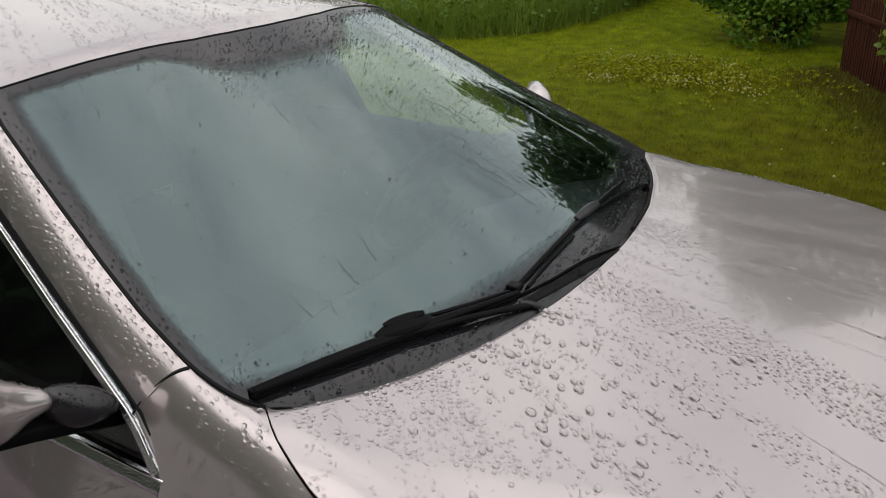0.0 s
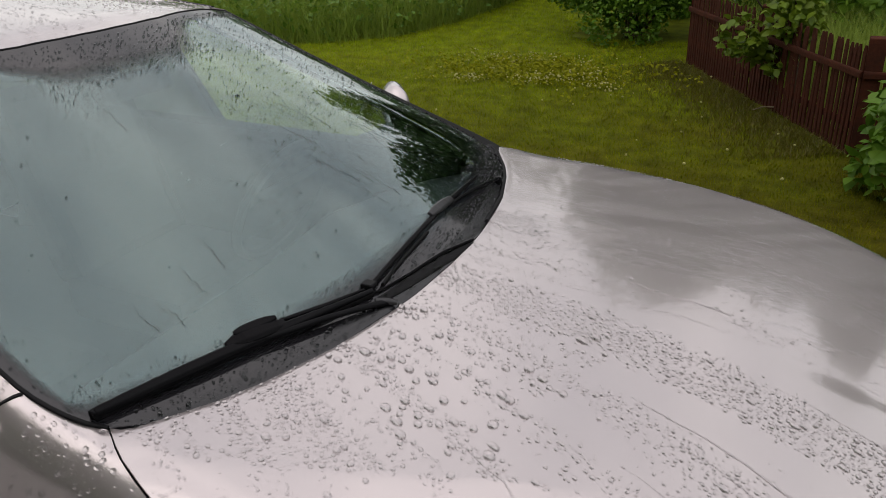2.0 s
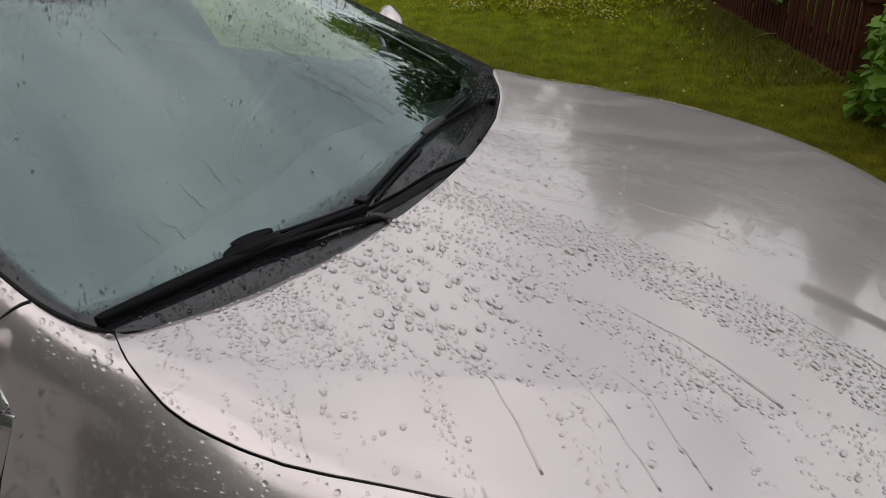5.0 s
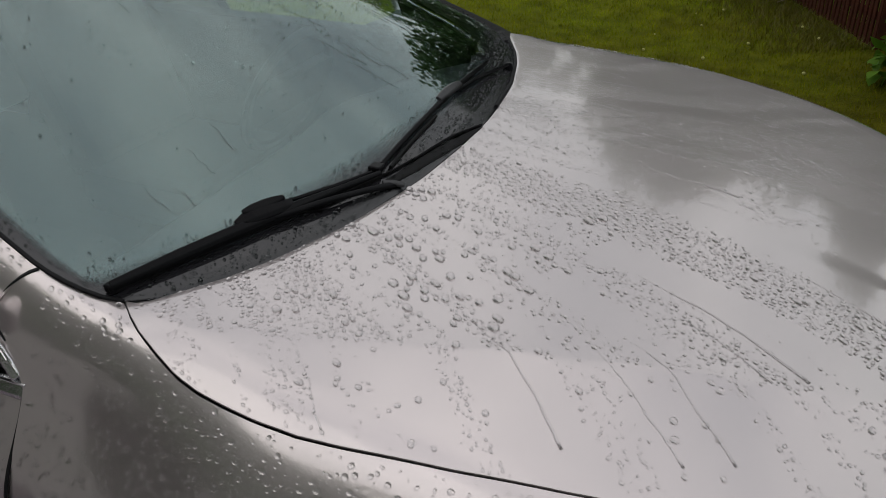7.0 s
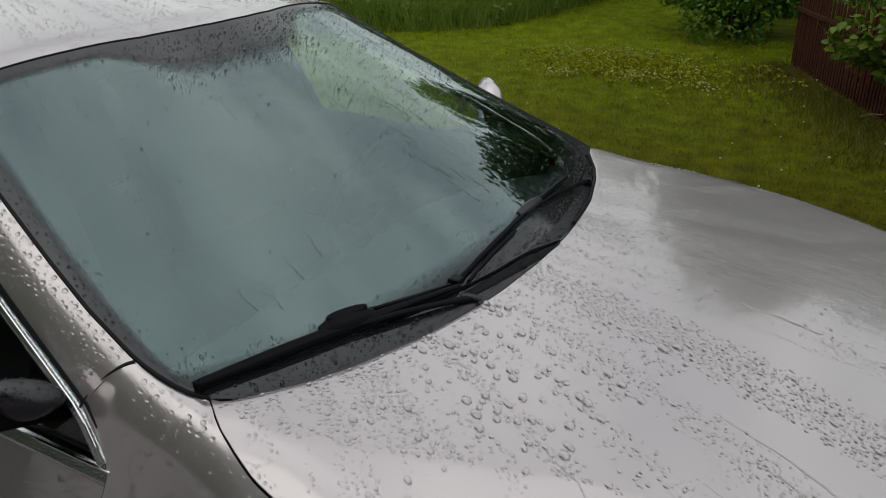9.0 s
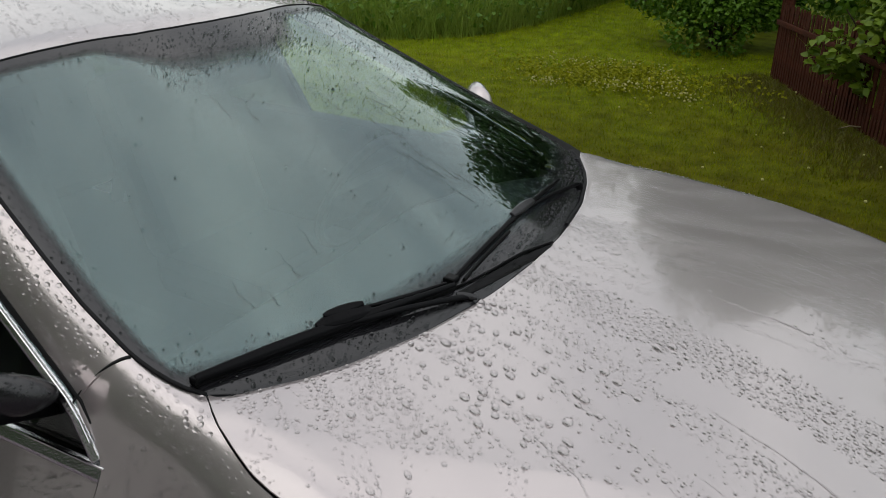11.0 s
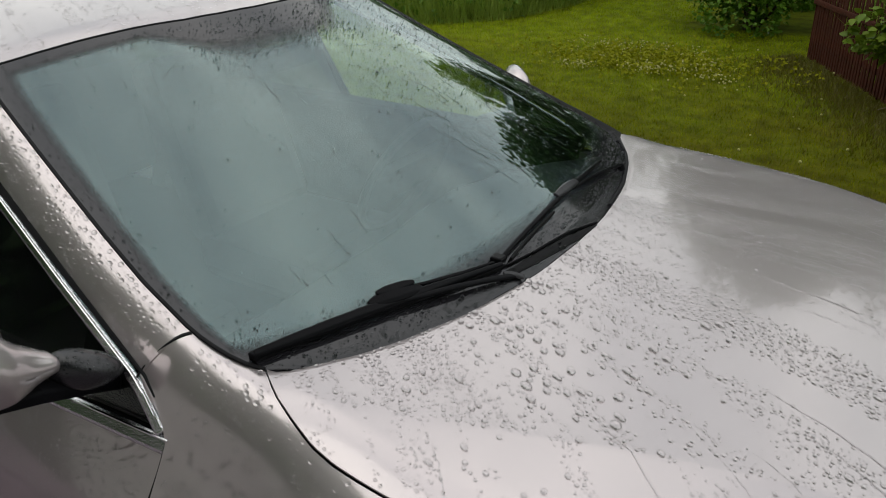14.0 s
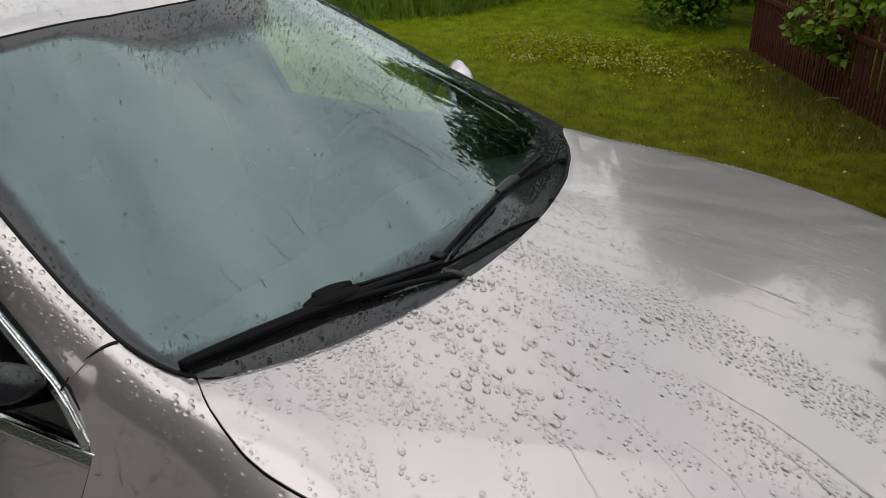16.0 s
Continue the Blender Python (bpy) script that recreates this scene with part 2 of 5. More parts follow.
def ground_material():
    m = shader("lawn_ground", (0.078, 0.105, 0.003), 0.9, 0.0, 0.5, 1.1, 40.0, 0.9, 60.0, second=(0.125, 0.125, 0.006))
    n, l = m.node_tree.nodes, m.node_tree.links
    b = n["Principled BSDF"]
    b.inputs["Specular IOR Level"].default_value = 0.1
    green = b.inputs["Base Color"].links[0].from_socket
    tc = n.new("ShaderNodeTexCoord")
    sep = n.new("ShaderNodeSeparateXYZ")
    l.new(tc.outputs["Object"], sep.inputs[0])
    wob = n.new("ShaderNodeTexNoise")
    wob.inputs["Scale"].default_value = 1.6
    l.new(tc.outputs["Object"], wob.inputs["Vector"])
    sub = n.new("ShaderNodeMath")
    sub.operation = "MULTIPLY_ADD"
    sub.inputs[1].default_value = 1.2
    l.new(wob.outputs["Fac"], sub.inputs[0])
    l.new(sep.outputs["Y"], sub.inputs[2])
    edge = n.new("ShaderNodeMapRange")
    edge.inputs["From Min"].default_value, edge.inputs["From Max"].default_value = 1.7, 2.1
    l.new(sub.outputs[0], edge.inputs["Value"])
    stones = n.new("ShaderNodeTexVoronoi")
    stones.inputs["Scale"].default_value = 55.0
    l.new(tc.outputs["Object"], stones.inputs["Vector"])
    gray = n.new("ShaderNodeValToRGB")
    gray.color_ramp.elements[0].color = (0.17, 0.165, 0.15, 1)
    gray.color_ramp.elements[1].color = (0.42, 0.40, 0.37, 1)
    l.new(stones.outputs["Color"], gray.inputs["Fac"])
    mx = n.new("ShaderNodeMixRGB")
    l.new(edge.outputs["Result"], mx.inputs["Fac"])
    l.new(gray.outputs["Color"], mx.inputs["Color1"])
    l.new(green, mx.inputs["Color2"])
    l.new(mx.outputs["Color"], b.inputs["Base Color"])
    return m


def wear_and_shade(m, near, far):
    """Wear and shade put into the colour: olive-brown and dim beside the drive, lush and brightened further into the
    garden, in uneven patches.
    """
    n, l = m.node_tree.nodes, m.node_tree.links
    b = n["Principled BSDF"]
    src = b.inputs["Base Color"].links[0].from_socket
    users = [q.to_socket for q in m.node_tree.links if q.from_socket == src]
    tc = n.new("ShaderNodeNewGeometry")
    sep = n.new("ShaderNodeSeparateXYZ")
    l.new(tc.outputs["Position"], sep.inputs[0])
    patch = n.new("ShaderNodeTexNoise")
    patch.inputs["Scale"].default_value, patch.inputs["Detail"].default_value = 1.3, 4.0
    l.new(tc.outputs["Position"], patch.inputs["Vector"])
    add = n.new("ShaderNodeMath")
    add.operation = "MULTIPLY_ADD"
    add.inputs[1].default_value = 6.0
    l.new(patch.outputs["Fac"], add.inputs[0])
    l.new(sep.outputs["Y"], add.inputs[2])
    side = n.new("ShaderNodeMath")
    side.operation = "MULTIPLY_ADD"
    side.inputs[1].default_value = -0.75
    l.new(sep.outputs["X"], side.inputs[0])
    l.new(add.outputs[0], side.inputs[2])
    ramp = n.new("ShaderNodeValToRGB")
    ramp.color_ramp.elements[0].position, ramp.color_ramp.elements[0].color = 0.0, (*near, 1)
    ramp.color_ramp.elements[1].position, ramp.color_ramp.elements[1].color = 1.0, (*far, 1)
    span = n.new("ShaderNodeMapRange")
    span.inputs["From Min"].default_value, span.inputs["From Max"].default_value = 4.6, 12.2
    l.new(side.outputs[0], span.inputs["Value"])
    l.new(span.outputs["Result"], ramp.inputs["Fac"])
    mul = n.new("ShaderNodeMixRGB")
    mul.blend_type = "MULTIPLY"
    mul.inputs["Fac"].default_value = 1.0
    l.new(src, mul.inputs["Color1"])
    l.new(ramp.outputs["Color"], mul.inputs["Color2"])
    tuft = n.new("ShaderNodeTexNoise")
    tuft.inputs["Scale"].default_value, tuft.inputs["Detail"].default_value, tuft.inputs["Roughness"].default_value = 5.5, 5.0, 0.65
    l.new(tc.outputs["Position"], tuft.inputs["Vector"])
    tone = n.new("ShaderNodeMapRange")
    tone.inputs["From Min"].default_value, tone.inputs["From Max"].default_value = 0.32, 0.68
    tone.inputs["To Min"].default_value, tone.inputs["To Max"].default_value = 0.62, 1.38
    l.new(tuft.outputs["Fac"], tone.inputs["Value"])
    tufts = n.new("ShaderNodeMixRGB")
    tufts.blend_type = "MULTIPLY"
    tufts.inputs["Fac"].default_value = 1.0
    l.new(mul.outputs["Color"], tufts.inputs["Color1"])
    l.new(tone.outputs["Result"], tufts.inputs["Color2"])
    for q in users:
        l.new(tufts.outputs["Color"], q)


GROUND = ground_material()
# dims the lawn near drive and fence, brightens it beyond, for the light there
wear_and_shade(LAWN, (0.58, 0.48, 0.6), (1.36, 1.46, 1.7))
wear_and_shade(GROUND, (0.58, 0.48, 0.6), (1.36, 1.46, 1.7))


# ---- mesh helpers ----
def mesh_of(name, verts, faces, material, smooth=True):
    me = bpy.data.meshes.new(name)
    me.from_pydata([tuple(map(float, v)) for v in verts], [], [tuple(map(int, f)) for f in faces])
    me.materials.append(material)
    if smooth:
        me.polygons.foreach_set("use_smooth", [True] * len(me.polygons))
    me.update()
    return me


def piece(name, verts, faces, material, parent=None, label="", smooth=True):
    """One mesh object, under a thing or a part where parent is given."""
    ob = new(name, mesh_of(name, verts, faces, material, smooth))
    if parent is not None:
        ob.parent = parent
    if label:
        ob["label"] = label
    return ob


def part(name, bm, material, parent, label=""):
    me = bpy.data.meshes.new(name)
    bm.to_mesh(me)
    bm.free()
    me.materials.append(material)
    ob = new(name, me)
    ob.parent = parent
    if label:
        ob["label"] = label
    return ob


def grid(points):
    """Vertices and faces of a grid of points [i][j]."""
    ni, nj = len(points), len(points[0])
    verts = [p for row in points for p in row]
    faces = [(i * nj + j, (i + 1) * nj + j, (i + 1) * nj + j + 1, i * nj + j + 1) for i in range(ni - 1) for j in range(nj - 1)]
    return verts, faces


def panel(name, points, material, parent, label="", thick=0.003, flip=False, offset=-1.0, crisp=True):
    v, f = grid(points)
    if flip:
        f = [tuple(reversed(q)) for q in f]
    ob = piece(name, v, f, material, parent, label)
    s = ob.modifiers.new("thickness", "SOLIDIFY")
    s.thickness, s.offset = thick, offset
    if crisp:
        e = ob.modifiers.new("crisp_rim", "EDGE_SPLIT")
        e.split_angle = radians(48)
    return ob


def printed(points, label, along_rows):
    """A thin printed strip on the glass that fades along its rows or its columns."""
    v, f = grid(points)
    ni, nj = len(points), len(points[0])
    ob = piece("ceramic_band", v, f, FRIT, car, label)
    at = ob.data.attributes.new("fade", "FLOAT", "POINT")
    at.data.foreach_set("value", [(i / (ni - 1) if along_rows else j / (nj - 1)) for i in range(ni) for j in range(nj)])
    return ob


def sweep(path, widths, heights, up=(0, 0, 1)):
    """A closed bar with rounded section along a path."""
    ring = [(-0.5, 0.0), (-0.5, 0.7), (-0.3, 1.0), (0.3, 1.0), (0.5, 0.7), (0.5, 0.0)]
    path = [Vector(p) for p in path]
    verts, faces, k = [], [], len(ring)
    for i, p in enumerate(path):
        d = (path[min(i + 1, len(path) - 1)] - path[max(i - 1, 0)]).normalized()
        side = d.cross(Vector(up)).normalized()
        top = side.cross(d).normalized()
        u = i / (len(path) - 1)
        w = float(np.interp(u, np.linspace(0, 1, len(widths)), widths))
        h = float(np.interp(u, np.linspace(0, 1, len(heights)), heights))
        verts += [p + side * (a * w) + top * (b * h) for a, b in ring]
    for i in range(len(path) - 1):
        for j in range(k):
            faces.append((i * k + j, i * k + (j + 1) % k, (i + 1) * k + (j + 1) % k, (i + 1) * k + j))
    faces.append(tuple(range(k - 1, -1, -1)))
    faces.append(tuple((len(path) - 1) * k + j for j in range(k)))
    return verts, faces


def bar(name, path, widths, heights, material, parent, label="", up=(0, 0, 1)):
    v, f = sweep(path, widths, heights, up)
    ob = piece(name, v, f, material, parent, label, smooth=False)
    b = ob.modifiers.new("edge", "BEVEL")
    b.width, b.segments, b.limit_method = min(min(widths), min(heights)) * 0.2, 2, "ANGLE"
    return ob


def box_bm(sx, sy, sz, at=(0, 0, 0), bevel=0.0, seg=2):
    bm = bmesh.new()
    bmesh.ops.create_cube(bm, size=1.0)
    bmesh.ops.scale(bm, vec=(sx, sy, sz), verts=bm.verts)
    bmesh.ops.translate(bm, vec=at, verts=bm.verts)
    if bevel:
        bmesh.ops.bevel(bm, geom=bm.edges[:], offset=bevel, segments=seg, affect="EDGES", profile=0.6)
    return bm


def ease(a, b, x):
    t = np.clip((np.asarray(x, float) - a) / (b - a), 0, 1)
    return t * t * (3 - 2 * t)


# ---- ground ----
def build_ground():
    ticks = np.concatenate([-np.geomspace(1500, 14, 14), np.linspace(-12, 16, 57), np.geomspace(18, 1500, 14)])
    pts = [[(x, y, 0.0) for y in ticks] for x in ticks]
    v, f = grid(pts)
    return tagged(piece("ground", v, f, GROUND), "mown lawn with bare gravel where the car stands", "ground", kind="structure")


build_ground()

# ---- car: shape functions (x forward, y to its left) ----
OUT_Y = np.array([0.0, 0.14, 0.20, 0.31, 0.37, 0.50, 0.57, 0.63, 0.66, 0.69])
OUT_X = np.array([0.207, 0.202, 0.195, 0.176, 0.164, 0.121, 0.089, 0.052, 0.030, -0.002])
SIDE_X = np.array([-0.002, -0.03, -0.062, -0.10, -0.134, -0.25, -0.36, -0.48, -0.61, -0.75, -0.82])
SIDE_Y = np.array([0.69, 0.702, 0.710, 0.715, 0.716, 0.706, 0.689, 0.668, 0.645, 0.619, 0.594])
TOP_Y = np.array([0.0, 0.10, 0.20, 0.36, 0.47, 0.54, 0.594])
TOP_X = np.array([-0.662, -0.668, -0.684, -0.731, -0.768, -0.795, -0.82])
GAP_X = np.array([0.0, 0.03, 0.06, 0.106, 0.154, 0.20, 0.25, 0.30, 0.36, 0.42, 0.56, 0.684, 0.9, 1.1, 1.35])
CREASE_X = np.array([0.0, 0.10, 0.22, 0.33, 0.42, 0.55, 0.64, 0.755, 0.86, 0.965, 1.05, 1.35])
CREASE_Y = np.array([0.70, 0.697, 0.652, 0.611, 0.579, 0.524, 0.496, 0.445, 0.403, 0.350, 0.306, 0.19])
GAP_Y = np.array([0.689, 0.709, 0.725, 0.742, 0.757, 0.765, 0.769, 0.771, 0.768, 0.759, 0.730, 0.697, 0.63, 0.55, 0.43])


def z_glass(x, y):
    return 0.961 + 0.489 * (0.211 - x) - (0.185 - 0.2 * x) * y * y


def crease_line(x):
    """Half breadth at which the bonnet folds down towards the wing."""
    return np.minimum(np.interp(x, CREASE_X, CREASE_Y), np.interp(x, GAP_X, GAP_Y) - 0.012)


def z_hood(x, y, crease=True):
    soft_side = np.where(np.asarray(y, float) < 0, 1.0, 0.0)
    x, y = np.asarray(x, float), np.abs(np.asarray(y, float))
    u = x - 0.21
    z = 0.964 - 0.0887 * u + 0.1027 * u * u - 0.221 * np.maximum(u, 0) ** 3
    z = z + 1.7 * np.clip(-x, 0, 0.13) ** 2
    c = 12.0 + (3.7 - 12.0) * ease(-0.11, 0.34, x)
    yb = 0.7074 - 0.1743 * np.maximum(x - 0.3, 0) ** 2
    z = z - 0.0166 * y * y - c * np.maximum(y - yb, 0) ** 2
    if crease:
        line, gap = crease_line(x), np.interp(x, GAP_X, GAP_Y)
        ridge = 0.048 * (gap - line)
        inner = ridge * np.clip((y - line + 0.5) / 0.5, 0, 1) ** 2
        outer = ridge * np.clip((gap - y) / (gap - line), 0, 1)
        z = z + np.where(y < line, inner, outer) * ease(0.02, 0.16, x) * soft_side
    return z


def roof_z(x, y):
    u = -0.66 - x
    return 1.40 + 0.125 * u - 0.035 * u * u - 0.2 * y * y


def half_width(x):
    """Widest half breadth of the body side."""
    return float(np.interp(x, [-3.1, -2.7, -1.5, -0.3, 0.3, 0.7, 1.0, 1.35, 1.6], [0.74, 0.87, 0.915, 0.912, 0.905, 0.89, 0.84, 0.70, 0.45]))


car = new("car")
tagged(car, "silver-beige metallic estate car covered in rinse water", "car")


def build_hood():
    fold = 0.80
    half = np.concatenate([fold * np.sin(np.linspace(0, 1, 26) * 1.35) / math.sin(1.35), [fold + 0.012], np.linspace(fold + 0.03, 1, 9)])
    vs = np.concatenate([-half[:0:-1], half])
    us = np.linspace(0, 1, 72) ** 1.15
    rows = []
    for u in us:
        row = []
        for v in vs:
            a = abs(v)
            xr = float(np.interp(a * 0.689, OUT_Y, OUT_X)) + 0.002
            x = xr + u * (1.35 - 0.10 * a * a - xr)
            w = a ** 40 + (1 - a ** 40) * float(ease(0, 0.3, u))
            gap, line = float(np.interp(x, GAP_X, GAP_Y)), float(crease_line(x))
            folded = line * a / fold if a < fold else line + (gap - line) * (a - fold) / (1 - fold)
            y = math.copysign(0.689 * a * (1 - w) + folded * w, v)
            z = float(z_hood(x, y))
            if u == 0:
                z -= 0.001
            row.append((x, y, z + 0.003))
        rows.append(row)
    ob = panel("bonnet", rows, PAINT, car, "silver bonnet beaded with water", thick=0.008, flip=False, crisp=False)
    b = ob.modifiers.new("edge", "BEVEL")
    b.width, b.segments, b.limit_method, b.angle_limit = 0.0015, 2, "ANGLE", radians(50)
    b.harden_normals = True
    return ob


def side_section(x, s, z_top, y_top, slope):
    """Point s (0 to 1) down the body side from the shoulder to the sill."""
    hw = half_width(x)
    lower = 0.28
    for wheel in (0.72, -1.98):
        d = abs(x - wheel)
        if d < 0.36:
            lower = max(lower, 0.32 + math.sqrt(0.36 ** 2 - d * d))
    if s < 0.6:
        t = s / 0.6
        p0, p3 = np.array((y_top, z_top)), np.array((hw, 0.66))
        p1 = p0 + np.array((1.0, -slope)) / math.hypot(1, slope) * 0.09
        p2 = np.array((hw, 0.76))
        q = (1 - t) ** 3 * p0 + 3 * t * (1 - t) ** 2 * p1 + 3 * t * t * (1 - t) * p2 + t ** 3 * p3
        return float(q[0]), float(q[1])
    t = (s - 0.6) / 0.4
    return hw - 0.03 * t * t, 0.66 + (lower - 0.66) * t


def fender_start(s):
    return float(np.interp(s, [0, 0.10, 0.20, 0.25, 0.28, 0.31, 0.35, 0.6, 1], [-0.127, -0.155, -0.190, -0.196, -0.178, -0.140, -0.1115, -0.1115, -0.1115]))


def wing_point(s, x):
    """Point of the front wing: s across from the bonnet gap to the sill, at x along the car."""
    if x >= 0:
        yi = float(np.interp(x, GAP_X, GAP_Y)) + 0.0024 * min(1.0, 0.25 + x / 0.03)
    else:
        yi = float(np.interp(-x, -SIDE_X, SIDE_Y)) + 0.001
    yb = 0.7074 - 0.1743 * max(x - 0.3, 0) ** 2
    yt = yb + 0.095 + 0.04 * float(ease(-0.1, 0.4, x))
    if s <= 0.31:
        y = yi + (yt - yi) * s / 0.31
        return x, y, float(z_hood(x, y, False)) + 0.0018 * (1 - s / 0.31) * float(ease(0.0, 0.05, x)) - 0.0032 * (1 - s / 0.31) * float(ease(0.055, 0.13, -x))
    zt = float(z_hood(x, yt, False))
    slope = (float(z_hood(x, yt - 0.003, False)) - zt) / 0.003
    y, z = side_section(x, (s - 0.31) / 0.69, zt, yt, slope)
    return x, y, z


def build_fender(sign):
    ss = np.concatenate([np.linspace(0, 0.31, 15), np.linspace(0.335, 1, 22)])
    rows = []
    for s in ss:
        x0 = fender_start(s)
        row = []
        for u in np.linspace(0, 1, 64) ** 1.2:
            x, y, z = wing_point(s, x0 + u * (1.35 - x0))
            row.append((x, sign * y, z))
        rows.append(row)
    return panel("front_wing", rows, PAINT, car, "silver front wing spotted with drops", thick=0.004, flip=(sign > 0))


def build_gap_channel(sign):
    xs = np.linspace(-0.003, 1.3, 60)
    rows = []
    for dy, dz in ((-0.012, -0.011), (0.012, -0.009)):
        rows.append([(x, sign * (float(np.interp(x, GAP_X, GAP_Y)) + dy), float(z_hood(x, float(np.interp(x, GAP_X, GAP_Y)), False)) + dz) for x in xs])
    panel("bonnet_gap", rows, RUBBER, car, "black shut line of the bonnet", thick=0.004, flip=(sign > 0))


def coons(v, w):
    """Plan point of the windscreen: v across (-1 to 1), w from the cowl (0) to the roof (1)."""
    a = abs(v)

    def bottom(t):
        y = 0.69 * math.sin(t * math.pi / 2 * 0.9) / math.sin(math.pi / 2 * 0.9)
        return np.array((np.interp(y, OUT_Y, OUT_X), y))

    def top(t):
        y = 0.594 * t
        return np.array((np.interp(y, TOP_Y, TOP_X), y))

    def side(t):
        x = -0.002 + (-0.82 + 0.002) * t
        return np.array((x, np.interp(-x, -SIDE_X, SIDE_Y)))

    b, t_, s = bottom(a), top(a), side(w)
    mid = np.array((0.207 + (-0.662 - 0.207) * w, 0.0))
    p = (1 - w) * b + w * t_ + a * s + (1 - a) * mid
    p -= (1 - w) * ((1 - a) * bottom(0) + a * bottom(1)) + w * ((1 - a) * top(0) + a * top(1))
    return float(p[0]), float(p[1]) * (1 if v >= 0 else -1)


def on_glass(v, w, lift=0.0):
    x, y = coons(v, w)
    return (x, y, z_glass(x, y) + lift)


def build_windscreen():
    vs, ws = np.linspace(-1, 1, 65), np.linspace(0, 1, 41)
    rows = [[on_glass(v, w, 0.002) for v in vs] for w in ws]
    g = panel("windscreen", rows, GLASS, car, "green-tinted windscreen with rain drops", thick=0.005, flip=True)
    g.visible_shadow = False
    # black ceramic band under the glass, with the sensor patch at the top middle
    lift = 0.0022
    band = 0.085
    for sign in (-1, 1):
        printed([[on_glass(sign * (1 - band * t), w, lift) for t in np.linspace(0, 1, 6)] for w in np.linspace(0.0, 1.0, 30)], "black ceramic border of the windscreen", False)
    rows = []
    for t in np.linspace(0, 1, 10):
        row = []
        for v in np.linspace(-1 + band * 0.6, 1 - band * 0.6, 61):
            y = v * 0.6
            deep = 0.050 + 0.135 * float(ease(0.30, 0.12, abs(y + 0.02)))
            row.append(on_glass(v, 1 - deep * t, lift + 0.0001))
        rows.append(row)
    printed(rows, "black ceramic border with a sensor patch", True)
    rows = []
    for t in np.linspace(0, 1, 10):
        rows.append([on_glass(v, (0.112 + 0.02 * (1 - abs(v))) * t, lift + 0.0002) for v in np.linspace(-1 + band * 0.6, 1 - band * 0.6, 61)])
    printed(rows, "black ceramic border of the windscreen", True)
    # cowl panel along the bonnet's rear edge
    rows = []
    for t, dz in ((0, -0.004), (0.12, 0.006), (0.55, 0.010), (0.9, 0.009), (1.0, 0.003)):
        rows.append([on_glass(v, 0.034 * t * (1 - 0.6 * abs(v) ** 4), (0.0027 if t else -0.001)) for v in np.linspace(-0.97, 0.97, 71)])
    panel("cowl", rows, COWL, car, "black plastic cowl wet with drops", thick=0.003, flip=True)
    # rubber seal round the sides and the top
    for sign in (-1, 1):
        wide = [0.007] if sign < 0 else [0.012, 0.026, 0.046, 0.060, 0.060, 0.046, 0.032, 0.022, 0.017, 0.014, 0.012, 0.011, 0.011, 0.011]
        ws = np.linspace(0.0, 1, 30)
        inset = [0.0] * 30 if sign < 0 else [(float(np.interp((12 + i) / 41, np.linspace(0, 1, len(wide)), wide)) / 2 - 0.0045) / 0.69 for i in range(30)]
        bar("seal", ([on_glass(v, 0.02, 0.0026) for v in np.linspace(0.80, 0.955, 12)] if sign > 0 else []) + [on_glass(sign * (1.002 - q), w, 0.001 if sign < 0 else 0.0012) for w, q in zip(ws, inset)], wide, [0.005] if sign < 0 else [0.0028], RUBBER, car)
    edge = [(float(np.interp(y, OUT_Y, OUT_X)) - 0.0008, y - 0.001, float(z_glass(float(np.interp(y, OUT_Y, OUT_X)), y)) + 0.001) for y in np.linspace(0.22, 0.685, 40)]
    bar("bonnet_seal", edge, [0.009], [0.0086], RUBBER, car, "black rubber lip along the bonnet's rear edge")
    bar("seal", [on_glass(v, 1.003, -0.001) for v in np.linspace(-1, 1, 40)], [0.006], [0.005], RUBBER, car)


DIAG = [(-0.108, 0.803, 0.893), (-0.182, 0.782, 0.958), (-0.40, 0.750, 1.062), (-0.65, 0.706, 1.172), (-0.82, 0.672, 1.250), (-0.98, 0.648, 1.305)]


def diag(t):
    d = np.array(DIAG)
    k = np.concatenate([[0], np.cumsum(np.linalg.norm(np.diff(d, axis=0), axis=1))])
    return np.array([np.interp(t * k[-1], k, d[:, i]) for i in range(3)])


def belt(x):
    return (x, float(np.interp(-x, [0.1, 0.47, 1.0, 2.0, 2.8], [0.805, 0.832, 0.85, 0.85, 0.79])), 0.885 + 0.012 * max(0.0, -x - 0.5))


def cant(x):
    """Upper edge of the side windows."""
    return (x, float(np.interp(-x, [0.98, 1.5, 2.6], [0.648, 0.655, 0.62])), float(np.interp(-x, [0.98, 1.5, 2.1, 2.7], [1.305, 1.345, 1.34, 1.29])))


def pillar_point(t, k):
    """Point of the windscreen pillar: t from the wing up to the roof, k from the glass to the side window."""
    xo = -0.130 + (-0.82 + 0.130) * t
    a = np.array((xo, np.interp(-xo, -SIDE_X, SIDE_Y) + 0.002, 0.0))
    a[2] = z_glass(a[0], a[1]) + 0.003
    b = diag(0.105 + 0.895 * t) + np.array((0.002, 0.003, 0.004))
    p = a + (b - a) * k
    bulge = 0.010 * 4 * k * (1 - k)
    return p[0] - 0.003 * max(0.0, 1 - t * 8), p[1] + bulge * 0.7, p[2] + bulge * 0.7


